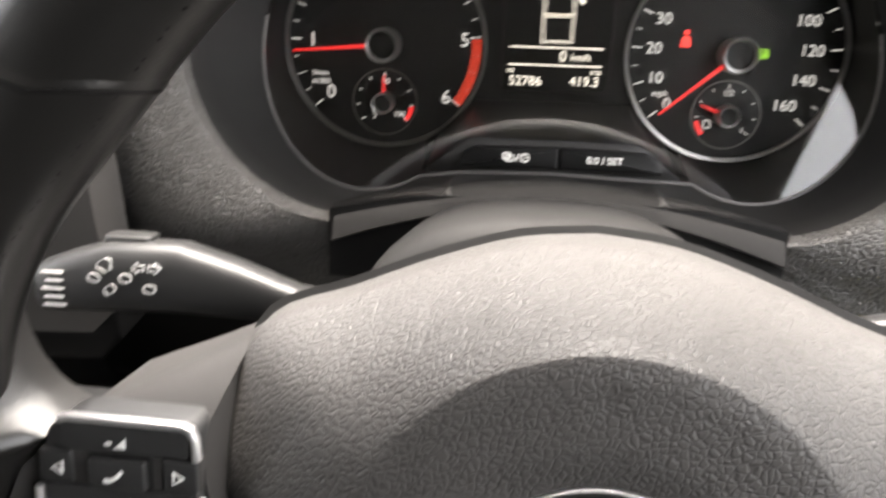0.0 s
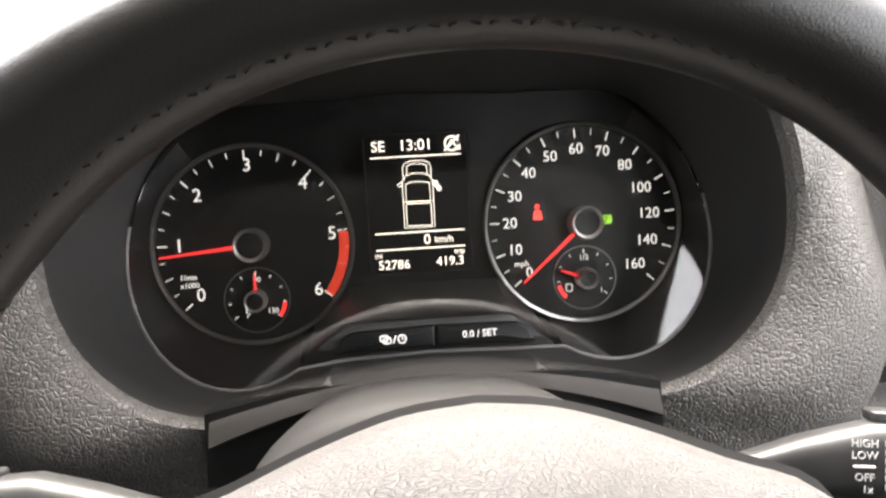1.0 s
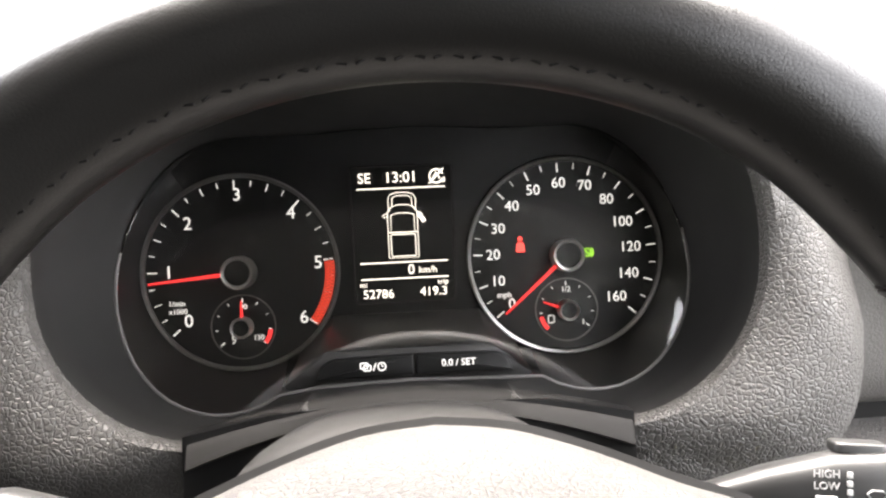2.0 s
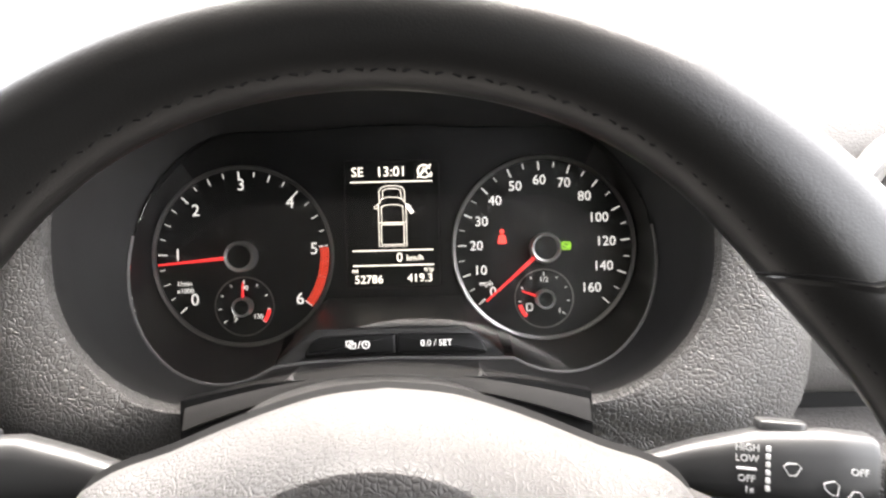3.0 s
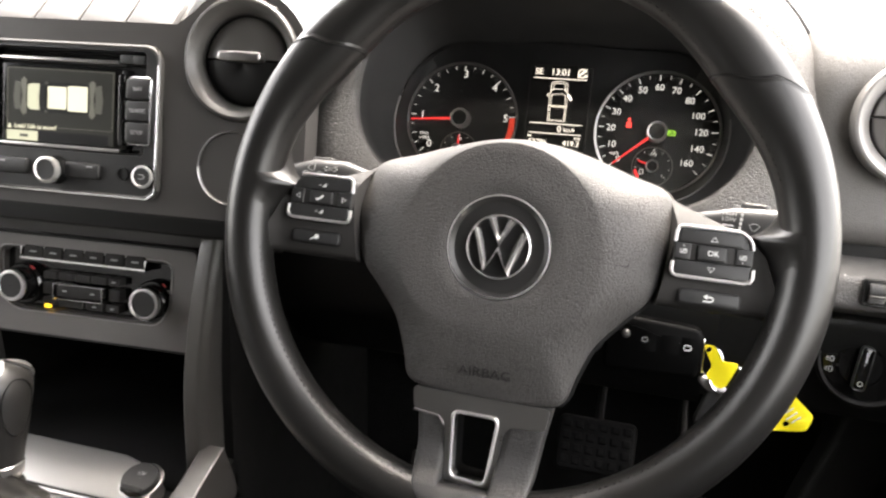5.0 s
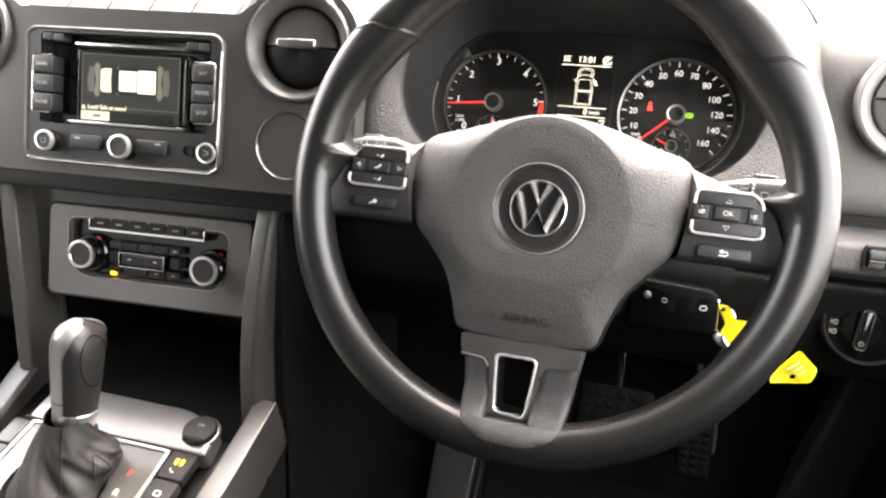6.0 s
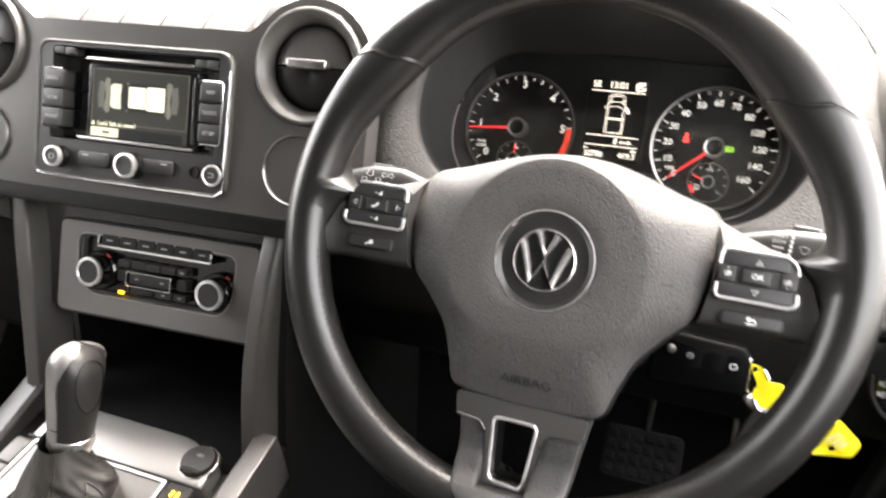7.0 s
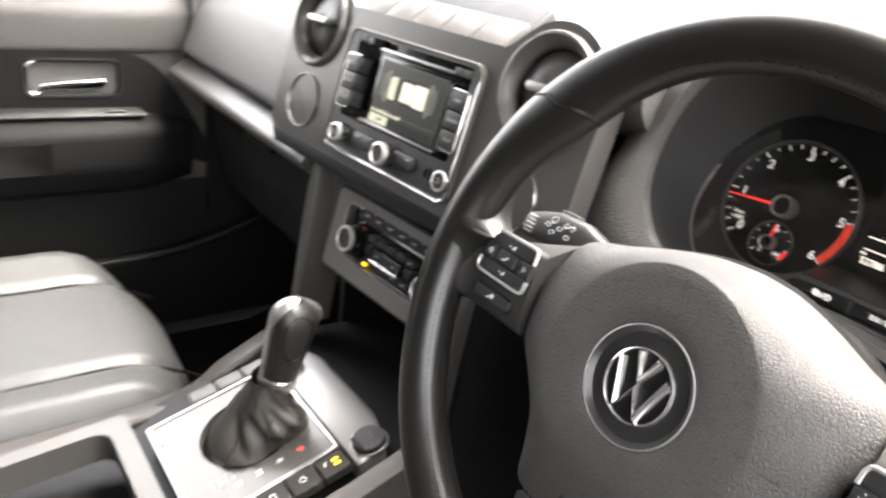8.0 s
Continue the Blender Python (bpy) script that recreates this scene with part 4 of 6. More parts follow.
# ---------- column, stalks, key ----------
def build_column():
    col = thing("steering_column", "dark steering column shroud behind the wheel", "steering column", pose(-0.006, 0.13, 0.706, 69))
    rings = []
    for z, w, h, dy in ((-0.10, 0.066, 0.052, 0.0), (-0.02, 0.074, 0.066, 0.0), (0.015, 0.0765, 0.0690, 0.0), (0.026, 0.0765, 0.0680, 0.0), (0.0315, 0.0755, 0.0655, 0.0), (0.034, 0.0735, 0.0620, 0.0)):
        ring = []
        for i in range(48):
            a = 2 * math.pi * i / 48
            c, s = math.cos(a), math.sin(a)
            ring.append((w * abs(c) ** 0.72 * (1 if c > 0 else -1), dy + h * abs(s) ** 0.85 * (1 if s > 0 else -1) - 0.006, z))
        rings.append(ring)
    part("upper_shroud", loft(rings, True, True, True), "shroud", col, "smooth grey upper shroud")
    part("lower_shroud", prism(round_pts([(-0.055, -0.02), (0.055, -0.02), (0.060, -0.050), (0.045, -0.080), (-0.045, -0.080)], 0.012), -0.10, 0.030, 0.006), "black", col)
    part("screw", lathe([(0.0001, 0.032), (0.0018, 0.032), (0.0024, 0.029)], 16, 0.052, -0.045), "satin", col)


def stalk(label, s, icons):
    """A flat column lever whose tip points to the side s."""
    ob = thing("column_stalk", label, "stalk", pose(0.070, 0.118, 0.748, 69, 0, -11) if s > 0 else pose(-0.085, 0.101, 0.7480, 69))
    shape = ((0.0, -0.002, -0.010, 0.005), (0.03, 0.001, -0.010, 0.006), (0.05, 0.0085, -0.0115, 0.008), (0.072, 0.0145, -0.0125, 0.0092), (0.098, 0.0165, -0.0115, 0.0095), (0.112, 0.0160, -0.010, 0.009),
             (0.1145, 0.0145, -0.0085, 0.008))
    if s < 0:
        shape = ((-0.02, 0.005, -0.006, 0.006), (0.008, 0.0070, -0.0060, 0.007), (0.03, 0.0150, -0.0055, 0.008), (0.05, 0.0208, -0.0050, 0.009), (0.075, 0.0205, -0.0060, 0.009), (0.092, 0.0155, -0.0070, 0.009),
                 (0.101, 0.0120, -0.0070, 0.008), (0.104, 0.0095, -0.0045, 0.006))
    rings = []
    for t, hi, lo, d in shape:
        ring, mid, h = [], (hi + lo) / 2, (hi - lo) / 2
        for i in range(28):
            a = 2 * math.pi * i / 28
            c, q = math.cos(a), math.sin(a)
            ring.append((s * t, mid + h * abs(q) ** 0.6 * (1 if q > 0 else -1), d * abs(c) ** 0.7 * (1 if c > 0 else -1)))
        rings.append(ring)
    body = part("lever", loft(rings, True, True, True), "button", ob)
    part("top_slider", prism(rrect(0.018, 0.010, 0.003, s * (0.082 if s > 0 else 0.070), 0), -0.001, 0.0022, 0.0010), "button", ob, m=pose(0, 0.0160 if s > 0 else 0.0200, -0.002, -90))
    for kind, x, y, v in icons:
        if kind == "t":
            text(v, 0.0036, "stalk_print", body, x, y, 0.0097)
        elif kind == "bar":
            part("scale_mark", box(x, y, 0.0095, v, 0.0009, 0.0008, 0.0002), "stalk_print", body)
        elif kind == "dots":
            for i in range(6):
                part("scale_dot", box(x, y - 0.0029 * i, 0.0095, 0.0016, 0.0020, 0.0008, 0.0002), "stalk_print", body)
        elif kind == "arrow":
            pts = [(0, 0.0012), (0.003, 0.0012), (0.003, 0.0026), (0.0055, 0), (0.003, -0.0026), (0.003, -0.0012), (0, -0.0012)]
            part("arrow", stroke([(v * px, py) for px, py in pts], 0.0004, 0.0093, 0.0099, True), "stalk_print", body, m=pose(x, y, 0) @ Matrix.Diagonal((0.8, 0.8, 1, 1)))
        elif kind == "fan":
            pts = [(-0.004, 0.0015), (-0.002, 0.0030), (0.002, 0.0030), (0.004, 0.0015), (0.0014, -0.0026), (-0.0014, -0.0026)]
            part("wiper_mark", stroke(pts, 0.0004, 0.0093, 0.0099, True), "stalk_print", body, m=pose(x, y, 0, 0, 0, v) @ Matrix.Diagonal((0.78, 0.78, 1, 1)))
        elif kind == "blob":
            part("lamp_mark", stroke(rrect(0.0055, 0.0036, 0.0015, 0, 0, 2), 0.0005, 0.0093, 0.0099, True), "stalk_print", body, m=pose(x, y, 0, 0, 0, v) @ Matrix.Diagonal((0.78, 0.78, 1, 1)))
    return ob


def build_key():
    key = thing("ignition_key", "black folding car key in the ignition lock", "car key", pose(0.1095, 0.134, 0.6505, 76, 0, 4))
    part("fob", prism(round_pts([(-0.045, 0.016), (0.024, 0.010), (0.029, -0.002), (0.024, -0.028), (-0.045, -0.028)], 0.005), -0.008, 0.006, 0.004), "key_black", key)
    part("screw_head", lathe([(0.0034, 0.004), (0.0034, 0.007), (0.0024, 0.0085), (0.0002, 0.0088)], 20, -0.030, 0.001), "satin", key)
    for i, x in enumerate((-0.014, 0.002, 0.017)):
        part("key_button", box(x, -0.004, 0.0057, 0.013, 0.014, 0.0007, 0.0002), "key_black", key)
    part("lock_mark", stroke(rrect(0.005, 0.0035, 0.001, 0.015, -0.005, 2), 0.0005, 0.0058, 0.0064, True), "print", key)
    part("lock_mark", stroke(rrect(0.004, 0.003, 0.001, -0.016, -0.002, 2), 0.0004, 0.0058, 0.0064, True), "dim", key)
    part("edge_strip", box(0.0265, -0.010, 0.0, 0.0022, 0.026, 0.010, 0.0008), "chrome", key)
    part("lock_barrel", lathe([(0.018, -0.05), (0.018, -0.004), (0.0155, 0.0), (0.0001, 0.0)], 28, -0.058, -0.004), "black", key)
    ring = [(0.033 + 0.008 * math.cos(a), -0.014 + 0.011 * math.sin(a), 0.003 * math.cos(a)) for a in [2 * math.pi * i / 28 for i in range(28)]]
    part("key_ring", sweep(ring, circle(0.0011, n=8), True, up=(0, 0, 1)), "chrome", key)
    ring = [(0.045 + 0.0125 * math.cos(a), -0.024 + 0.0115 * math.sin(a), 0.006 + 0.004 * math.sin(2 * a)) for a in [2 * math.pi * i / 40 for i in range(40)]]
    part("split_ring", sweep(ring, circle(0.0011, n=8), True, up=(0, 0, 1)), "chrome", key)

    def tag_shape(name, label, m, outl, slot):
        t = thing(name, label, "key tag", m, "tags on the key ring")
        rows = plate(round_pts(outl, 0.003, 3), [circle(0.0022, slot[0], slot[1], 12)], -0.0008, 0.0008)
        bmesh.ops.subdivide_edges(rows, edges=rows.edges[:], cuts=2)
        for v in rows.verts:
            v.co.z += 0.0035 * math.sin(v.co.x * 120 + v.co.y * 60)
        part("tag", rows, "yellow", t, sharp=60)
        return t

    a = [(-0.0135, 0.0195), (-0.006, 0.020), (-0.001, 0.009), (0.011, 0.0085), (0.0035, -0.011), (-0.002, -0.012), (-0.010, -0.003), (-0.006, 0.004)]
    tag_shape("key_tag", "crumpled bright yellow plastic key tag", pose(0.1500, 0.122, 0.634, 74, 0, 8), a, (-0.0100, 0.0165))
    b = [(-0.0150, -0.0080), (0.0025, 0.0160), (0.0175, 0.0020), (0.0130, -0.0095), (0.0005, -0.0120), (-0.0165, -0.0135)]
    t2 = tag_shape("key_tag", "bright yellow plastic key tag with a round hole", pose(0.1985, 0.122, 0.6085, 74, 0, 8), b, (0.0005, -0.0065))
    for i in range(3):
        part("scribble", box(0.001 + 0.001 * i, 0.003 - 0.004 * i, 0.004, 0.012 - 0.002 * i, 0.0008, 0.0005, 0.0002), "dim", t2, m=pose(0, 0, 0, 0, 0, 40))
    fob = thing("leather_fob", "small black leather fob hanging from the key ring", "key fob", pose(0.147, 0.122, 0.600, 74, 0, 6))
    part("strap", prism(round_pts([(-0.003, 0.019), (0.007, 0.019), (0.006, 0.000), (-0.008, -0.014), (-0.012, -0.006)], 0.003), -0.003, 0.003, 0.002), "rubber", fob)
    part("cord", sweep([(0.0020, 0.004, 0.0), (0.0000, -0.030, 0.0), (-0.0010, -0.072, 0.0)], rrect(0.0028, 0.0020, 0.0008)), "thread", fob, "thin dark hanging cord")
    part("clip", prism([(0.0105 * math.cos(q), 0.021 + 0.0055 * math.sin(q) - 0.35 * 0.0105 * math.cos(q)) for q in [6.2832 * i / 24 for i in range(24)]], -0.002, 0.003, 0.0012), "satin", fob)


def build_light_switch():
    ls = thing("light_switch", "round black headlamp switch with satin ring", "light switch", pose(0.2685, 0.2100, 0.6215, 76, 0, -4) @ Matrix.Diagonal((0.86, 0.86, 0.86, 1)))
    part("ring", lathe([(0.0445, -0.012), (0.0440, 0.003), (0.0420, 0.0055), (0.0395, 0.004), (0.0388, -0.002)], 56), "spoke", ls, "satin grey ring")
    part("dial", lathe([(0.039, -0.004), (0.039, 0.0015), (0.036, 0.003), (0.0005, 0.003)], 56), "gloss", ls)
    part("turn_knob", lathe([(0.021, 0.002), (0.0205, 0.006), (0.018, 0.008), (0.0005, 0.008)], 48), "gloss", ls, m=pose(-0.006, -0.005, 0))
    part("grip", prism(rrect(0.0110, 0.041, 0.004), 0.006, 0.022, 0.003), "gloss", ls, m=pose(-0.006, -0.005, 0, 0, 0, -6))
    part("grip_edge", frame_ring(rrect(0.0116, 0.0416, 0.004), rrect(0.0098, 0.0398, 0.0035), 0.014, 0.0216, 0.0004), "satin", ls, m=pose(-0.006, -0.005, 0, 0, 0, -6))
    part("grip_mark", box(-0.0050, 0.006, 0.0221, 0.0010, 0.010, 0.0006, 0.0002), "print", ls)
    part("grip_mark", stroke(circle(0.0021, -0.0074, -0.019, 14), 0.0006, 0.0219, 0.0225, True), "print", ls)
    for x, y in ((-0.031, -0.003), (-0.031, -0.013)):
        part("lamp_mark", join(stroke(rrect(0.0030, 0.0048, 0.0013, x + 0.0012, y, 2), 0.0006, 0.003, 0.0037, True), *[box(x - 0.0026, y + d, 0.0033, 0.0022, 0.0006, 0.0006, 0.0001) for d in (-0.0014, 0.0, 0.0014)]), "print", ls)
    text("Auto", 0.0058, "orange", ls, 0.004, 0.032, 0.0034)
    part("zero_mark", stroke(circle(0.002, -0.0125, 0.032, 12), 0.0006, 0.003, 0.0037, True), "dim", ls)


def build_footrest():
    f = thing("footrest", "smooth grey plastic footrest on the floor", "footrest", pose(-0.148, 0.395, 0.232, 50))
    part("plate", prism(round_pts([(-0.036, 0.075), (0.030, 0.070), (0.026, -0.075), (-0.030, -0.075)], 0.006), -0.01, 0.008, 0.003), "strut", f)
    part("side_flank", prism(round_pts([(0.0315, 0.070), (0.042, 0.062), (0.036, -0.075), (0.0275, -0.075)], 0.002), -0.03, 0.002, 0.002), "lower", f, "dark side of the footrest")
    for i in range(7):
        for k in range(3):
            part("stud", lathe([(0.0022, 0.0078), (0.0018, 0.0090), (0.0003, 0.0094)], 10, -0.018 + 0.016 * k, -0.055 + 0.018 * i), "strut", f)


def build_pedals():
    for name, label, x, y, z, w, h, tilt in (("brake_pedal", "wide black rubber brake pedal", 0.062, 0.352, 0.405, 0.088, 0.062, 52),
                                             ("accelerator_pedal", "narrow black rubber accelerator pedal", 0.163, 0.398, 0.348, 0.042, 0.075, 56)):
        p = thing(name, label, "pedal", pose(x, y, z, tilt))
        part("pad", prism(rrect(w, h, 0.008), 0, 0.012, 0.004), "rubber", p)
        nx, ny = (6, 4) if w > 0.06 else (3, 7)
        for i in range(nx):
            for j in range(ny):
                part("stud", box((i - (nx - 1) / 2) * w / (nx + 0.6), (j - (ny - 1) / 2) * h / (ny + 0.6), 0.0135, w / nx * 0.62, h / ny * 0.55, 0.004, 0.001), "rubber", p,
                     m=pose(0, 0, 0, 0, 0, 0))
        part("arm", sweep(smooth_path([(0, 0.02, -0.003), (0.0, 0.10, -0.05), (0, 0.26, -0.05)], 5), rrect(0.022, 0.01, 0.003), up=(1, 0, 0)), "black", p)


# ---------- instruments ----------
def gauge(parent, cx, cy, r, spec):
    """A dial with ring, ticks, numerals, needle and hub, in the instrument panel's plane."""
    g = part("gauge", lathe([(r, -0.002), (r, 0.0006), (0.0005, 0.0006)], 72), "face", parent, spec["label"], pose(cx, cy, 0))
    part("gauge_ring", lathe([(r + 0.0006, -0.002), (r + 0.0016, 0.0018), (r + 0.0008, 0.0028), (r - 0.0006, 0.0022), (r - 0.0009, 0.0006)], 80),
         spec["ring"], g)
    for a, length, w, mat in spec["ticks"]:
        part("tick", box(r - 0.0022 - length / 2, 0, 0.0009, length, w * 0.8, 0.0006, 0.0001), mat, g, m=pose(0, 0, 0, 0, 0, a))
    for s, a, rad, size in spec["numerals"]:
        text(s, size, "white", g, rad * math.cos(radians(a)), rad * math.sin(radians(a)), 0.0009, name="numeral")
    return g


def needle(g, a, length, hub, cx=0.0, cy=0.0, w=0.0011, z=0.007):
    pts = [(hub * 0.5, -w), (length, -w * 0.45), (length + 0.0006, 0), (length, w * 0.45), (hub * 0.5, w)]
    part("needle", prism(pts, z - 0.0008, z + 0.0004, 0.0003), "red", g, "red needle", pose(cx, cy, 0, 0, 0, a))
    part("needle_hub", lathe([(hub, 0.0006), (hub, z + 0.004), (hub * 0.93, z + 0.0052), (hub * 0.80, z + 0.0048), (hub * 0.76, z + 0.0036)], 40), "silver", g, "silver hub ring", pose(cx, cy, 0))
    part("hub_cap", lathe([(hub * 0.80, z + 0.0030), (hub * 0.70, z + 0.0036), (0.0003, z + 0.0032)], 32), "black", g, m=pose(cx, cy, 0))


def arc_band(r0, r1, a0, a1, z0, z1, n=24):
    return prism(circle(r1, 0, 0, n, a0, a1, True) + circle(r0, 0, 0, n, a1, a0, True), z0, z1)


def build_cluster():
    ic = thing("instrument_cluster", "black instrument panel with two round dials and a central display", "instrument panel", CLUSTER)
    edge = outline_cover()
    part("back_plate", prism(inset(edge, -0.002), -0.008, -0.003), "face", ic)
    # satin dishes that rise from the dials to the edge of the cover
    for s in (-1, 1):
        side = [(x, y) for x, y in edge if s * x > 0.0565 and (y < 0.045 or s * x > 0.12)]
        rows = []
        for x, y in side:
            a = math.atan2(y + 0.003, x - s * 0.0885)
            p0 = Vector((s * 0.0885 + 0.0542 * math.cos(a), -0.003 + 0.0542 * math.sin(a), -0.0028))
            p1 = Vector((x, y, cover_z(y) - 0.002))
            lift = max(0.0, min(1.0, (0.055 - y) / 0.03))
            p1.z = p1.z * lift - 0.0028 * (1 - lift)
            rows.append([tuple(p0 + (p1 - p0) * t + Vector((0, 0, -0.004 * math.sin(math.pi * t) * lift))) for t in (0, 0.12, 0.3, 0.5, 0.7, 0.88, 1.0)])
        part("bowl", loft(rows, False), "bowl", ic, "satin dark dish beside the dial")
    half = len(edge) // 2
    line = [(x, y, cover_z(y)) for x, y in edge[half:] + edge[:half] if y < 0.012]
    part("edge_line", sweep(line, circle(0.0009, n=8), False, up=(0, 0, 1)), "bezel", ic, "fine grey edge line")
    ramp = []
    for i in range(13):
        x = -0.060 + 0.120 * i / 12
        f = max(0.0, (abs(x) - 0.042) / 0.018)
        ramp.append([(x, -0.0300 - 0.020 * f, -0.003), (x, -0.0335 - 0.019 * f, 0.006), (x, -0.0385 - 0.0165 * f, 0.026), (x, -0.0430 - 0.014 * f, 0.044), (x, -0.0450 - 0.013 * f, 0.0455), (x, -0.0600, 0.0465)])
    part("button_ramp", loft(ramp, False), "bowl", ic, "dark slope above the reset buttons")
    # clear sloping cover
    glass = [[(x, y, cover_z(y) - d) for x, y in inset(edge, 0.0006)] for d in (0.0014, 0.0)]
    part("cover", loft(glass, True, True, True), "clear", ic, "clear plastic cover over the dials")
    R = 0.0520
    # rev counter
    fa = lambda v: 221 - 43.0 * v
    ticks = []
    for i in range(25):
        v = i / 4
        ticks.append((fa(v), 0.0050 if i % 4 == 0 else (0.0042 if i % 2 == 0 else 0.0030), 0.0008 if i % 4 == 0 else 0.0005, "white"))
    nums = [(str(i), fa(i) - (1.5 if i > 2 else 0), 0.0385 if i < 3 else 0.0418, 0.0098) for i in range(7)]
    tach = gauge(ic, -0.0885, -0.0035, R, {"label": "round rev counter dial with white numerals", "ring": "bezel", "ticks": ticks, "numerals": nums})
    part("red_band", arc_band(R - 0.0066, R - 0.0018, fa(6), fa(5) - 1, 0.0006, 0.0012), "orange", tach, "orange red warning band")
    for i in range(20):
        a = fa(6) + (fa(5) - fa(6)) * (i + 0.5) / 20
        for k in range(3):
            rr, b = R - 0.0057 + 0.0015 * k, a + (1.0 if k % 2 else 0.0)
            part("band_dot", lathe([(0.00062, 0.0010), (0.00062, 0.0014), (0.0001, 0.0014)], 6, rr * math.cos(radians(b)), rr * math.sin(radians(b))), "black", tach)
    text("1/min", 0.0040, "white", tach, -0.0350, -0.0155, 0.0009)
    text("x1000", 0.0040, "white", tach, -0.0345, -0.0198, 0.0009)
    needle(tach, fa(0.84), 0.0475, 0.0088)
    # speedometer
    fs = lambda v: 220 - 2.12 * v if v <= 80 else 50.4 - 1.15 * (v - 80)
    ticks = [(fs(v), 0.0050 if v % 10 == 0 else 0.0032, 0.0008 if v % 10 == 0 else 0.0005, "white") for v in range(0, 81, 5)]
    ticks += [(fs(v), 0.0050 if v % 20 == 0 else 0.0032, 0.0008 if v % 20 == 0 else 0.0005, "white") for v in range(90, 161, 10)]
    nums = [(str(v), fs(v), 0.0398 if v < 80 else (0.0385 if v == 80 else 0.0368), 0.0080) for v in list(range(0, 81, 10)) + [100, 120, 140, 160]]
    speed = gauge(ic, 0.0885, -0.0025, R + 0.0010, {"label": "round speedometer dial with white numerals", "ring": "satin", "ticks": ticks, "numerals": nums})
    text("mph", 0.0046, "white", speed, -0.0345, -0.0205, 0.0009)
    needle(speed, fs(0) + 1.2, 0.0460, 0.0088)
    belt = part("belt_lamp", prism(round_pts([(-0.0026, -0.0042), (0.0026, -0.0042), (0.0020, 0.0002), (0.0010, 0.0012), (-0.0010, 0.0012), (-0.0020, 0.0002)], 0.0008), 0.0006, 0.0012), "tell_red", speed,
                "lit red warning lamp", pose(-0.0245, 0.0070, 0))
    part("lamp_dot", lathe([(0.0013, 0.0006), (0.0013, 0.0012), (0.0001, 0.0012)], 14, 0, 0.0030), "tell_red", belt)
    green = part("green_lamp", stroke(circle(0.0021, 0, 0, 20), 0.0006, 0.0006, 0.0012, True), "tell_green", speed, "lit green lamp", pose(0.0125, 0.0008, 0))
    part("lamp_bar", stroke([(-0.0011, 0.0009), (0.0011, -0.0009)], 0.0007, 0.0006, 0.0012), "tell_green", green)
    for sd in (0, 180):
        part("lamp_arc", stroke(circle(0.0033, 0, 0, 8, sd - 48, sd + 48, True), 0.0006, 0.0006, 0.0012), "tell_green", green)
    # small dials
    for g, lo, label, na in ((tach, -0.0295, "small coolant dial", 112), (speed, -0.0300, "small fuel dial", 160)):
        sr = 0.0172
        sub = part("small_dial", lathe([(sr, 0.0006), (sr, 0.0012), (0.0005, 0.0012)], 48), "face", g, label, pose(0.0 if g is tach else -0.0005, lo, 0))
        part("small_ring", lathe([(sr + 0.0003, 0.0006), (sr + 0.0004, 0.0017), (sr - 0.0003, 0.0017), (sr - 0.0004, 0.001)], 48), "bezel", sub)
        for i in range(9):
            a = 218 - 32 * i
            part("tick", box(sr - 0.0028, 0, 0.0014, 0.0024 if i % 4 == 0 else 0.0015, 0.0005, 0.0005, 0.0001), "white", sub, m=pose(0, 0, 0, 0, 0, a))
        a0, a1 = (-38, -8) if g is tach else (194, 224)
        part("red_zone", arc_band(sr - 0.0036, sr - 0.0014, a0, a1, 0.0012, 0.0017, 8), "red", sub)
        if g is tach:
            text("90", 0.0040, "white", sub, 0.0005, 0.0108, 0.0014, name="numeral")
            text("130", 0.0040, "white", sub, 0.0080, -0.0062, 0.0014, name="numeral")
            part("coolant_mark", stroke([(-0.006, -0.009), (-0.0045, -0.007), (-0.006, -0.0065), (-0.006, -0.004)], 0.0005, 0.0012, 0.0016), "white", sub)
            needle(sub, 90, 0.0140, 0.0056, w=0.0008, z=0.005)
        else:
            text("1/2", 0.0042, "white", sub, 0.0, 0.0110, 0.0014, name="numeral")
            text("1", 0.0042, "white", sub, 0.0090, -0.0075, 0.0014, name="numeral")
            part("fuel_mark", stroke(rrect(0.0032, 0.0040, 0.0004, -0.0088, -0.0050, 1), 0.0005, 0.0012, 0.0016, True), "white", sub)
            needle(sub, na, 0.0140, 0.0056, w=0.0008, z=0.005)
    # central display
    lcd = part("display_frame", frame_ring(rrect(0.0556, 0.0750, 0.003), rrect(0.0536, 0.0730, 0.002), -0.002, 0.0032, 0.0005), "black", ic, "black display surround", pose(0.0, 0.0132, 0.0035, 6))
    part("display_panel", prism(rrect(0.0535, 0.0730, 0.002), 0.0, 0.0026), "lcd_back", lcd)
    z = 0.0027
    for s, size, x, y in (("SE", 0.0076, -0.0195, 0.0305), ("13:01", 0.0080, 0.0, 0.0305), ("0", 0.0076, 0.0035, -0.0194), ("km/h", 0.0050, 0.0125, -0.0197), ("mi", 0.0040, -0.0228, -0.0268),
                          ("trip", 0.0040, 0.0205, -0.0266), ("52786", 0.0068, -0.0148, -0.0322), ("419.3", 0.0068, 0.0152, -0.0318)):
        text(s, size, "lcd", lcd, x, y, z + 0.0002)
    for x0, x1, y in ((-0.0238, 0.0235, 0.0250), (-0.0238, 0.0235, -0.0150), (-0.0238, 0.0235, -0.0238)):
        part("display_rule", stroke([(x0, y), (x1, y)], 0.0006, z, z + 0.0004), "lcd", lcd)
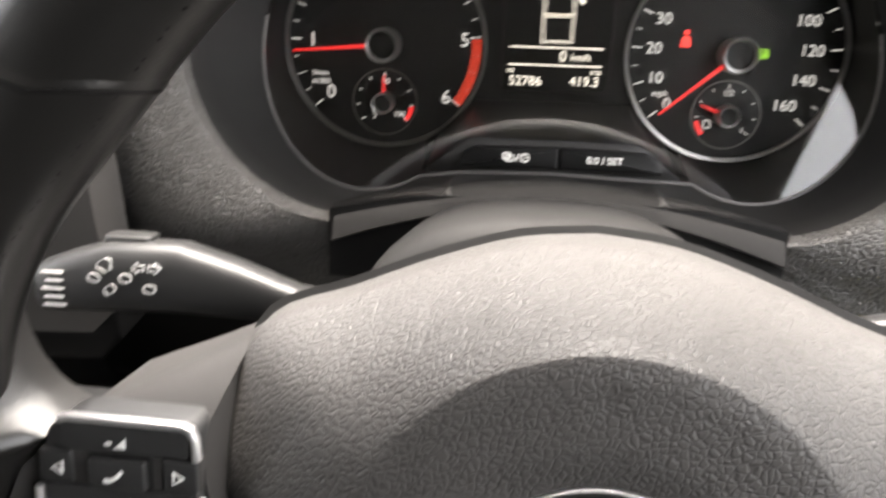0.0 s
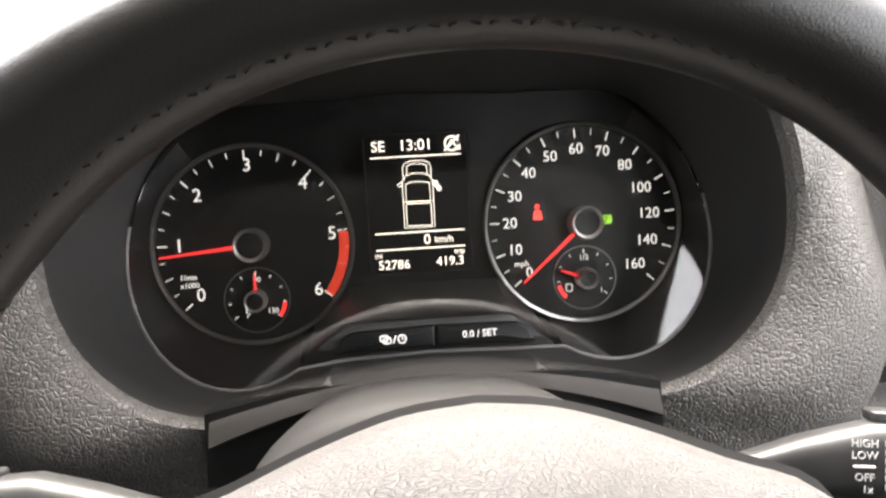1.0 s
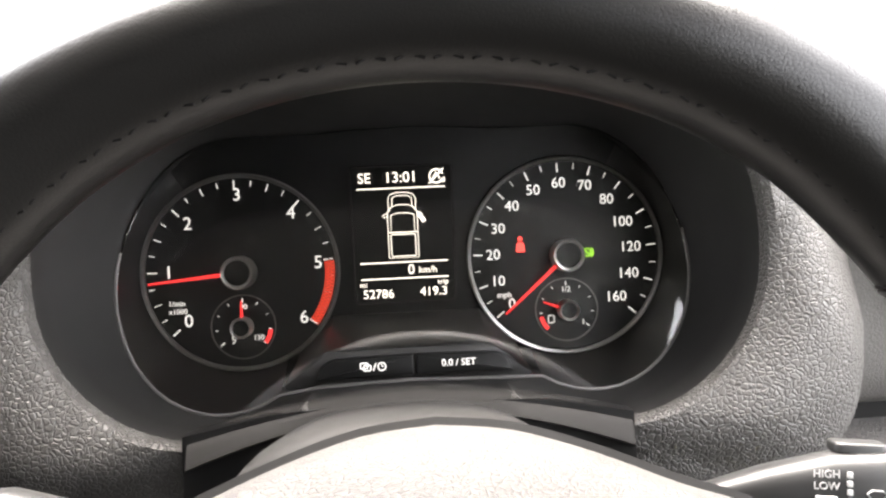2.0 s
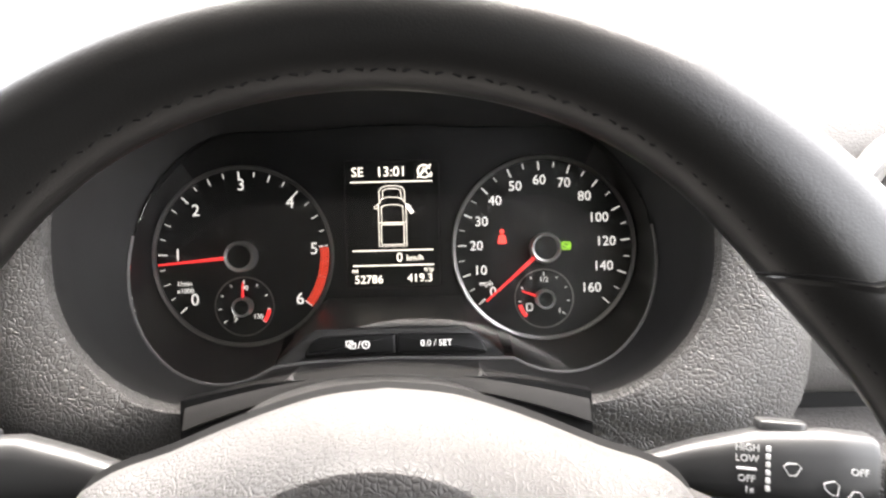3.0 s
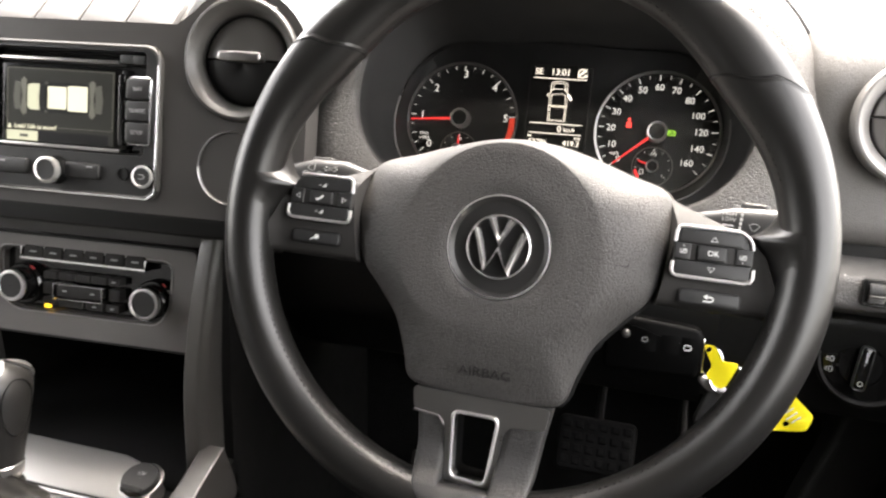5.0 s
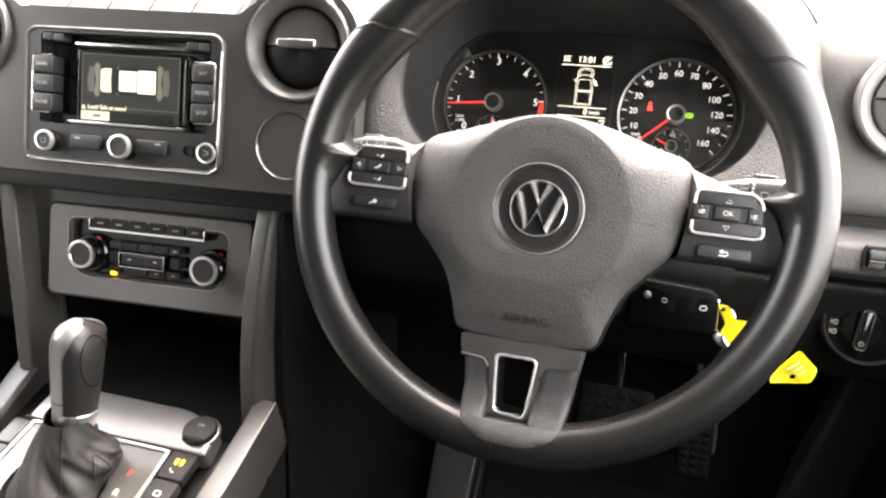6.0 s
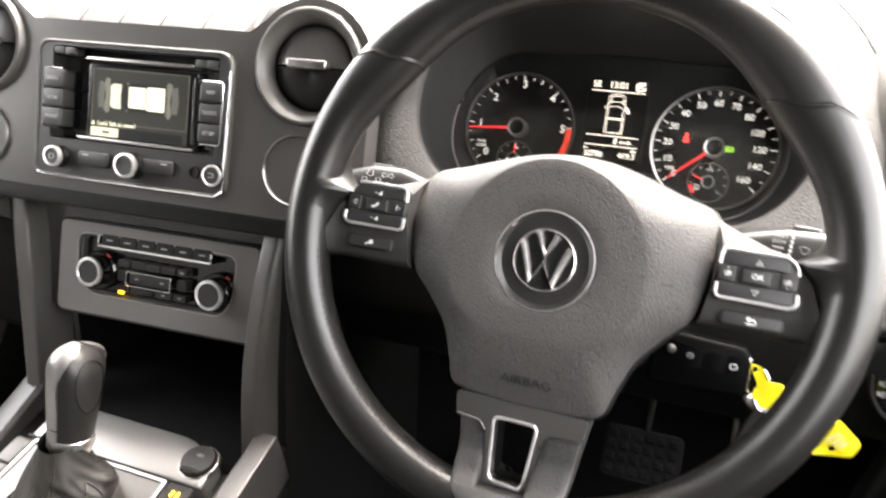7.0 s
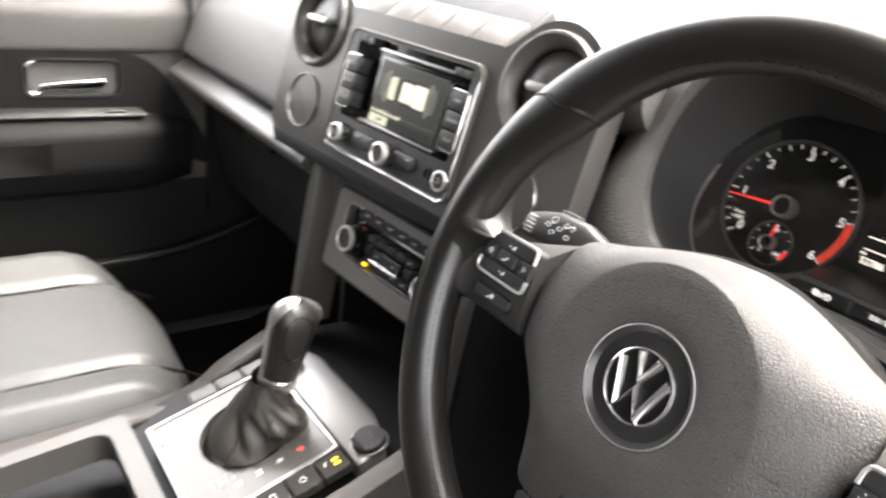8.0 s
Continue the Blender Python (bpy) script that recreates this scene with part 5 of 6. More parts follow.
    sym = join(stroke(circle(0.0036, 0.0190, 0.0306, 18, 20, 340, True), 0.0008, z, z + 0.0004), stroke([(0.0150, 0.0268), (0.0230, 0.0346)], 0.0007, z, z + 0.0004),
               stroke([(0.0170, 0.0290), (0.0190, 0.0328), (0.0210, 0.0290)], 0.0007, z, z + 0.0004), stroke([(0.0218, 0.0275), (0.0232, 0.0275), (0.0232, 0.0300)], 0.0006, z, z + 0.0004))
    part("display_symbol", sym, "lcd", lcd)
    # pickup outline seen from above: rounded nose, windscreen, cab roof and open load bed, the driver's door ajar
    nose = [(-0.0072, 0.0130), (-0.0074, 0.0192), (-0.0062, 0.0215), (-0.0030, 0.0226), (0.0030, 0.0226), (0.0062, 0.0215), (0.0074, 0.0192), (0.0072, 0.0130)]
    lines = [(nose, False), ([(-0.0054, 0.0150), (-0.0052, 0.0198), (-0.0028, 0.0210), (0.0028, 0.0210), (0.0052, 0.0198), (0.0054, 0.0150)], False),
             ([(-0.0080, 0.0118), (-0.0060, 0.0148), (-0.0030, 0.0160), (0.0030, 0.0160), (0.0060, 0.0148), (0.0080, 0.0118)], False),
             ([(-0.0062, 0.0106), (-0.0030, 0.0116), (0.0030, 0.0116), (0.0062, 0.0106)], False), ([(-0.0080, 0.0118), (-0.0080, -0.0126), (0.0080, -0.0126), (0.0080, 0.0118)], False),
             ([(-0.0062, 0.0106), (-0.0064, 0.0012), (0.0064, 0.0012), (0.0062, 0.0106)], False), (rrect(0.0132, 0.0118, 0.0004, 0, -0.0058, 1), True), ([(-0.0080, 0.0012), (0.0080, 0.0012)], False),
             ([(-0.0080, 0.0120), (-0.0106, 0.0104), (-0.0100, 0.0094), (-0.0080, 0.0100)], False), ([(0.0080, 0.0120), (0.0108, 0.0108)], False)]
    outline = [stroke(p, 0.00038, z, z + 0.0004, c) for p, c in lines] + [stroke([(0.0086, 0.0112), (0.0118, 0.0066)], 0.0022, z, z + 0.0005)]
    part("pickup_outline", join(*outline), "lcd", lcd, "lit outline of a pickup")
    # reset buttons
    for s, word in ((-1, None), (1, "0.0 / SET")):
        pts = round_pts([(s * 0.0005, -0.0452), (s * 0.0395, -0.0462), (s * 0.0450, -0.0490), (s * 0.0480, -0.0560), (s * 0.0005, -0.0552)], 0.0012, 2)
        btn = part("reset_button", prism([(x + 0.0030, y) for x, y in pts], 0.040, 0.0500, 0.0012), "black", ic)
        if word:
            text(word, 0.0046, "white", btn, 0.0240, -0.0503, 0.0503)
        else:
            mk = join(stroke(rrect(0.0034, 0.0026, 0.0004, -0.0215, -0.0497, 1), 0.0005, 0.0498, 0.0504, True), stroke(rrect(0.0034, 0.0026, 0.0004, -0.0200, -0.0508, 1), 0.0005, 0.0498, 0.0504, True),
                      stroke([(-0.0172, -0.0522), (-0.0158, -0.0486)], 0.0005, 0.0498, 0.0504), stroke(circle(0.0019, -0.0130, -0.0504, 14), 0.0005, 0.0498, 0.0504, True),
                      stroke([(-0.0130, -0.0492), (-0.0130, -0.0504), (-0.0121, -0.0504)], 0.0004, 0.0498, 0.0504))
            part("clock_mark", mk, "white", btn)
    return ic


# ---------- radio ----------
def knob(parent, x, y, r, h, name="knob", label="black knob with chrome edge", mat="button"):
    k = part(name, lathe([(r * 1.10, 0.0), (r * 1.08, h * 0.30), (r * 1.0, h * 0.38), (r * 0.98, h * 0.9)], 40), "gloss", parent, label, pose(x, y, 0))
    part("knob_edge", lathe([(r * 0.99, h * 0.72), (r * 1.01, h * 0.92), (r * 0.97, h * 1.04), (r * 0.84, h * 1.07), (r * 0.79, h * 1.0)], 40), "silver", k, "bright silver edge")
    part("knob_face", lathe([(r * 0.80, h * 0.98), (r * 0.77, h * 1.01), (0.0003, h * 0.99)], 36), mat, k)
    return k


def build_radio():
    ra = thing("car_radio", "grey car radio with colour display and chrome trimmed controls", "car radio", RADIO)
    outer = rrect(0.2090, 0.1270, 0.0125)
    well = rrect(0.1790, 0.0860, 0.004, 0.002, 0.0155)
    part("faceplate", plate(outer, [well], -0.02, 0.0025), "deck", ra, "smooth dark grey faceplate")
    part("trim", frame_ring(rrect(0.2100, 0.1280, 0.013), rrect(0.2035, 0.1215, 0.011), -0.004, 0.0040, 0.0012), "strut", ra)
    low = [(-0.098, -0.0600), (-0.0995, -0.0615), (-0.096, -0.0640), (0.096, -0.0640), (0.1040, -0.0590), (0.1045, 0.048), (0.1030, 0.048), (0.1025, -0.0575), (0.0950, -0.0622), (-0.095, -0.0622)]
    part("chrome_line", prism(low, 0.0, 0.0048, 0.0005), "chrome", ra, "bright chrome line along the lower edge")
    part("well", prism(rrect(0.185, 0.092, 0.004, 0.002, 0.0155), -0.022, -0.014), "gloss", ra)
    disp = part("display", prism(rrect(0.1180, 0.0700, 0.002, 0.0060, 0.0100), -0.014, -0.0055, 0.001), "gloss", ra)
    part("screen", prism(rrect(0.1050, 0.0630, 0.001, 0.0045, 0.0100), -0.006, -0.0050), "screen", disp, "lit parking display")
    z0, z1, vy = -0.0050, -0.0046, 0.0168
    hood_pts = round_pts([(-0.0272, vy - 0.0095), (-0.0272, vy + 0.0095), (-0.0240, vy + 0.0113), (-0.0145, vy + 0.0113), (-0.0155, vy), (-0.0145, vy - 0.0113), (-0.0240, vy - 0.0113)], 0.002, 2)
    glass_pts = [(-0.0150, vy - 0.0108), (-0.0158, vy), (-0.0150, vy + 0.0108), (-0.0075, vy + 0.0092), (-0.0085, vy), (-0.0075, vy - 0.0092)]
    veh = [(rrect(0.0470, 0.0262, 0.003, 0.0090, vy), "lcd_back", -0.0002), (hood_pts, "screen_hood", 0), (glass_pts, "lcd_back", 0.0001), (rrect(0.0180, 0.0190, 0.001, 0.0022, vy), "screen_hi", 0.0002),
           (rrect(0.0190, 0.0215, 0.0015, 0.0222, vy), "screen_hi", 0.0002)]
    for p, mt, dz in veh:
        part("vehicle_block", prism(p, z0, z1 + dz), mt, disp)
    part("mirror_mark", box(-0.0085, vy + 0.0122, z1, 0.0025, 0.0018, 0.0006, 0.0002), "screen_mid", disp)
    part("mirror_mark", box(-0.0085, vy - 0.0122, z1, 0.0025, 0.0018, 0.0006, 0.0002), "screen_mid", disp)
    near = [(2, 0.0), (0, 0.0135), (3, 0.0165), (6, 0.0140), (5, 0.0), (6, -0.0135), (3, -0.0165), (0, -0.0130)]
    far = [(0, 0.0), (2, 0.0128), (8, 0.0112), (7, 0.0), (8, -0.0112), (1.5, -0.0115)]
    for s, x in ((-1, -0.0272), (1, 0.0325)):
        for pts, off, mt in ((near, 0.0068, "screen_echo"), (far, 0.0142, "screen_mid")):
            part("echo_block", prism([(x + s * (off - k * 0.001), vy + v) for k, v in (pts if s < 0 else pts[::-1])], z0, z1), mt, disp)
    edge = rrect(0.1040, 0.0500, 0.001, 0.0045, 0.0160)
    part("screen_line", frame_ring(edge, inset(edge, 0.0004), z0, z1, 0.0), "screen_echo", disp)
    part("screen_foot", prism(rrect(0.0690, 0.0088, 0.0005, 0.0180, -0.0172), z0, z1 - 0.0001), "lcd_back", disp)
    text("Look! Safe to move?", 0.0058, "screen_hi", disp, -0.0190, -0.0093, z1, squeeze=0.88)
    part("warning_mark", prism([(-0.0470, -0.0112), (-0.0430, -0.0112), (-0.0450, -0.0075)], z0, z1 + 0.0002), "screen_hi", disp)
    part("soft_key", prism(rrect(0.0310, 0.0085, 0.0008, -0.0320, -0.0172), z0, z1), "screen_hood", disp)
    part("soft_key_mark", box(-0.030, -0.0172, z1 + 0.0003, 0.008, 0.0025, 0.0004, 0.0001), "screen_mid", disp)
    part("lower_bar", prism([(-0.060, -0.0232), (0.069, -0.0232), (0.066, -0.0262), (-0.056, -0.0262)], -0.012, 0.0, 0.0010), "satin", ra, "bright bar under the display")
    part("side_glint_bar", prism(rrect(0.0060, 0.060, 0.002, 0.0665, 0.010), -0.012, -0.001, 0.001), "gloss", ra)
    part("disc_slot", prism(rrect(0.1160, 0.0032, 0.001, 0.004, 0.0495), -0.014, -0.002, 0.001), "satin", ra, "bright disc slot edge")
    part("slot_mark", box(-0.002, 0.0425, -0.0130, 0.012, 0.0018, 0.001, 0.0003), "print", ra)
    for x, y in ((-0.0815, 0.0545), (-0.0690, 0.0540), (0.0720, 0.0520), (0.0840, 0.0520)):
        part("small_button", box(x, y, -0.004, 0.0115, 0.0075, 0.012, 0.001), "button", ra)
    for s, x, words in ((-1, -0.0825, ("RADIO", "MEDIA", "PHONE")), (1, 0.0870, ("NAV", "TRAFFIC", "SETUP"))):
        for i, wd in enumerate(words):
            b = part("button", box(x, 0.0275 - 0.0178 * i, -0.001, 0.0220, 0.0170, 0.016, 0.0014), "button", ra)
            text(wd, 0.0048, "dim", b, x, 0.0275 - 0.0178 * i, 0.0073, squeeze=0.85)
        fo = rrect(0.0240, 0.0560, 0.003, x, 0.0097)
        fr = frame_ring(fo, inset(fo, 0.0012), -0.002, 0.0062, 0.0004)
        kill = [f for f in fr.faces if (f.calc_center_median().x - x) * s < -0.0085]
        bmesh.ops.delete(fr, geom=kill, context="FACES")
        part("button_frame", fr, "chrome", ra)
    knob(ra, -0.0734, -0.0445, 0.0095, 0.014)
    part("power_mark", stroke(circle(0.0026, -0.0734, -0.0445, 14, 110, 430, True), 0.0006, 0.0139, 0.0146), "dim", ra)
    knob(ra, 0.0088, -0.0448, 0.0112, 0.016)
    knob(ra, 0.0935, -0.0443, 0.0095, 0.008)
    part("return_mark", stroke([(0.0910, -0.0460), (0.0955, -0.0460), (0.0962, -0.0440), (0.0950, -0.0425), (0.0912, -0.0425)], 0.0007, 0.0084, 0.0090), "dim", ra)
    for x in (-0.0345, 0.0350):
        b = part("seek_button", box(x, -0.0435, 0.001, 0.0330, 0.0135, 0.010, 0.0018), "button", ra)
        part("seek_mark", box(x + (-0.008 if x < 0 else 0.008), -0.0400, 0.0062, 0.006, 0.0012, 0.0006, 0.0002), "dim", b)
    part("socket", lathe([(0.0058, 0.002), (0.0055, 0.0045), (0.0042, 0.0045), (0.0035, 0.0), (0.0002, -0.002)], 28, 0.0732, -0.0435), "black", ra)
    return ra


# ---------- climate panel ----------
def build_climate():
    cl = thing("climate_panel", "satin grey bezel with black climate controls and two chrome edged knobs", "climate control", CLIMATE)
    outer = round_pts([(-0.1140, 0.0395), (0.1150, 0.0395), (0.1125, -0.0545), (-0.1150, -0.0545)], 0.007, 4)
    inner = round_pts([(-0.0925, 0.0285), (0.0925, 0.0285), (0.0900, -0.0150), (0.0790, -0.0330), (-0.0740, -0.0330), (-0.0915, -0.0180)], 0.012, 4)
    part("bezel", frame_ring(outer, inner, -0.030, 0.0, 0.0020) if len(outer) == len(inner) else plate(outer, [inner], -0.030, 0.0), "bezel", cl, "satin grey bezel")
    part("well", prism(inset(inner, -0.002), -0.020, -0.010), "gloss", cl)
    part("inner_bezel", frame_ring(inset(inner, -0.0022), inset(inner, 0.0030), -0.010, -0.0022, 0.0012), "fascia", cl)
    part("bezel_gap", frame_ring(inset(outer, -0.0024), inset(outer, 0.0002), -0.030, -0.0006, 0.0003), "black", cl, "dark joint round the bezel")
    part("inner_line", sweep([(x, y, 0.0002) for x, y in inner], circle(0.0007, n=6), True), "satin", cl)
    for x, y in ((-0.0675, -0.0085), (0.0715, -0.0110)):
        part("knob_seat", lathe([(0.0205, -0.010), (0.0200, -0.003), (0.0185, -0.0015), (0.0001, -0.0015)], 44, x, y), "gloss", cl)
        knob(cl, x, y, 0.0148, 0.013)
        part("red_arc", stroke(circle(0.0196, x, y, 8, 50, 64, True), 0.0008, -0.004, -0.0014), "red_print", cl)
    for i in range(6):
        b = part("mode_button", box(-0.0530 + 0.0215 * i, 0.0245, -0.004, 0.0203, 0.0108, 0.012, 0.0012), "spoke", cl)
        part("mode_mark", box(-0.0530 + 0.0215 * i, 0.0245, 0.0022, 0.007, 0.0016, 0.0006, 0.0002), "dim", b)
    pts = [(-0.0650, 0.0285), (-0.0650, 0.0180), (0.0655, 0.0180), (0.0655, 0.0270)]
    part("chrome_line", stroke(pts, 0.0019, -0.008, 0.0035), "chrome", cl, "chrome line under the mode buttons")
    rows = [(-0.0360, 0.0030, 0.0150, 0.0085), (-0.0190, 0.0030, 0.0165, 0.0085), (-0.0015, 0.0030, 0.0165, 0.0085), (0.0160, 0.0030, 0.0165, 0.0085), (0.0320, 0.0030, 0.0120, 0.0085),
            (-0.0375, -0.0095, 0.0120, 0.0120), (0.0325, -0.0095, 0.0120, 0.0120), (-0.0360, -0.0220, 0.0150, 0.0085), (-0.0130, -0.0225, 0.0270, 0.0085), (0.0120, -0.0225, 0.0190, 0.0085),
            (0.0310, -0.0225, 0.0150, 0.0085)]
    for x, y, w, h in rows:
        part("button", box(x, y, -0.005, w - 0.0008, h - 0.0008, 0.010, 0.001), "spoke", cl)
    part("fan_rocker", box(-0.0025, -0.0100, -0.003, 0.0480, 0.0120, 0.012, 0.0015), "spoke", cl)
    fo = rrect(0.0525, 0.0150, 0.001, -0.0040, -0.0108)
    part("rocker_frame", frame_ring(fo, inset(fo, 0.0010), -0.006, 0.0034, 0.0003), "chrome", cl)
    for x, y in ((-0.0175, -0.010), (0.0120, -0.010), (0.0120, -0.0225), (0.0310, -0.0225), (0.0320, 0.003)):
        part("button_mark", box(x, y, 0.0033 if y == -0.010 else 0.0002, 0.004, 0.0014, 0.0006, 0.0002), "dim", cl)
    part("amber_lamp", box(-0.0375, -0.0265, -0.0005, 0.006, 0.0035, 0.003, 0.0006), "amber", cl, "lit amber lamp")
    return cl


# ---------- console ----------
def build_console():
    co = thing("centre_console", "dark centre console with silver shift plate and raised side rails", "console")
    sec = round_pts([(-0.018, -0.05), (0.008, -0.05), (0.007, 0.004), (0.003, 0.012), (-0.018, 0.012)], 0.002)
    part("side_rail", sweep(smooth_path([(-0.270, 0.098, 0.489), (-0.268, 0.0, 0.457), (-0.268, -0.12, 0.426), (-0.268, -0.45, 0.405)], 6), sec), "fascia", co, "smooth grey side rail")
    sec = round_pts([(-0.018, 0.012), (-0.014, 0.016), (0.014, 0.012), (0.018, 0.004), (0.018, -0.05), (-0.016, -0.05)], 0.003)
    part("side_rail", sweep(smooth_path([(-0.560, 0.112, 0.478), (-0.560, 0.02, 0.428), (-0.560, -0.08, 0.385), (-0.558, -0.45, 0.375)], 6), sec), "fascia", co, "smooth grey side rail")
    part("side_wall", profile_x([(0.12, 0.14), (0.12, 0.475), (0.0, 0.442), (-0.12, 0.410), (-0.9, 0.38), (-0.9, 0.14)], -0.264, -0.256, 1), "lower", co)
    part("side_wall", profile_x([(0.12, 0.14), (0.12, 0.47), (0.0, 0.41), (-0.09, 0.35), (-0.9, 0.35), (-0.9, 0.14)], -0.580, -0.572, 1), "lower", co)
    body = profile_x([(0.32, 0.14), (0.32, 0.46), (0.10, 0.460), (0.0, 0.425), (-0.12, 0.385), (-0.9, 0.375), (-0.9, 0.14)], -0.560, -0.262, 1)
    part("body", body, "black", co)
    # shift plate
    base = plate(round_pts([(-0.088, 0.022), (0.072, 0.022), (0.076, -0.125), (-0.086, -0.125)], 0.004), [circle(0.050, -0.012, -0.040, 36)], -0.012, 0.0)
    pl = part("shift_plate", base, "gate", co, "satin grey shift plate", CONSOLE)
    part("plate_border", frame_ring(round_pts([(-0.0895, 0.0235), (0.0735, 0.0235), (0.0780, -0.1265), (-0.0875, -0.1265)], 0.004), round_pts([(-0.0855, 0.0195), (0.0695, 0.0195), (0.0730, -0.1220), (-0.0835, -0.1220)], 0.003),
                                    -0.006, 0.0018, 0.0006), "satin", pl, "bright satin border")
    front = round_pts([(-0.100, 0.024), (0.108, 0.024), (0.104, 0.060), (0.060, 0.074), (-0.060, 0.074), (-0.100, 0.062)], 0.008)
    part("front_shelf", prism(front, -0.02, 0.0012, 0.004), "plate", co, "bright silver front shelf", CONSOLE)
    part("edge_gap", box(0.004, 0.0250, 0.0012, 0.21, 0.0018, 0.0012, 0.0003), "black", co, m=CONSOLE)
    for i in range(4):
        b = part("console_switch", box(0.0900, 0.0075 - 0.0315 * i, -0.002, 0.0270, 0.0300, 0.010, 0.0016), "spoke", co, m=CONSOLE)
        if i == 0:
            for k in (-0.003, 0.003):
                part("amber_lamp", box(0.0905 + k, 0.0115, 0.0034, 0.0026, 0.0065, 0.0008, 0.0003), "amber", b, "lit amber lamp")
            part("seat_mark", stroke([(0.086, 0.003), (0.088, 0.000), (0.091, 0.000)], 0.0011, 0.003, 0.0036), "print", b)
        else:
            part("switch_mark", stroke(rrect(0.006, 0.005, 0.001, 0.090, 0.0075 - 0.0315 * i, 1), 0.0008, 0.003, 0.0036, True), "print", b)
    for i in range(3):
        part("console_switch", box(-0.1005, 0.0055 - 0.0315 * i, -0.003, 0.0190, 0.0300, 0.010, 0.0016), "strut", co, m=CONSOLE)
    for s, v in (("P", -0.0095), ("R", -0.0315), ("N", -0.0535), ("D", -0.0755)):
        text(s, 0.0095, "tell_red" if s == "P" else "print", pl, 0.050, v, 0.0004)
    for i in range(4):
        part("gate_mark", box(0.035, -0.075 - 0.007 * i, 0.0004, 0.012, 0.0010, 0.0006, 0.0002), "dim", pl)
    cap = thing("socket_cap", "round black power socket cap on the console", "socket cap", CONSOLE @ pose(0.0885, 0.0500, -0.0010))
    part("cap", lathe([(0.0172, 0.0), (0.0172, 0.0055), (0.0160, 0.0075), (0.0002, 0.0075)], 36), "button", cap)
    part("cap_slot", box(0, -0.0125, 0.006, 0.022, 0.006, 0.005, 0.0020), "black", cap)
    part("cap_lip", lathe([(0.0198, 0.0), (0.0194, 0.0025), (0.0174, 0.0028)], 36), "satin", cap)
    text("12V", 0.0052, "dim", cap, 0, 0.004, 0.0078)
    # cup holder tray behind the shift plate
    part("rear_tray", plate(round_pts([(-0.088, -0.140), (0.078, -0.140), (0.078, -0.33), (-0.088, -0.33)], 0.01), [round_pts([(-0.070, -0.160), (0.060, -0.160), (0.060, -0.31), (-0.070, -0.31)], 0.02)],
                            -0.03, 0.003), "strut", co, "pale grey rear tray", CONSOLE @ pose(0, 0, 0.006, -10))
    button = thing("start_button", "small round silver button on the console", "button", CONSOLE @ pose(-0.068, 0.040, 0.001))
    part("button", lathe([(0.012, 0.0), (0.012, 0.006), (0.010, 0.008), (0.0002, 0.008)], 28), "satin", button)
    return co


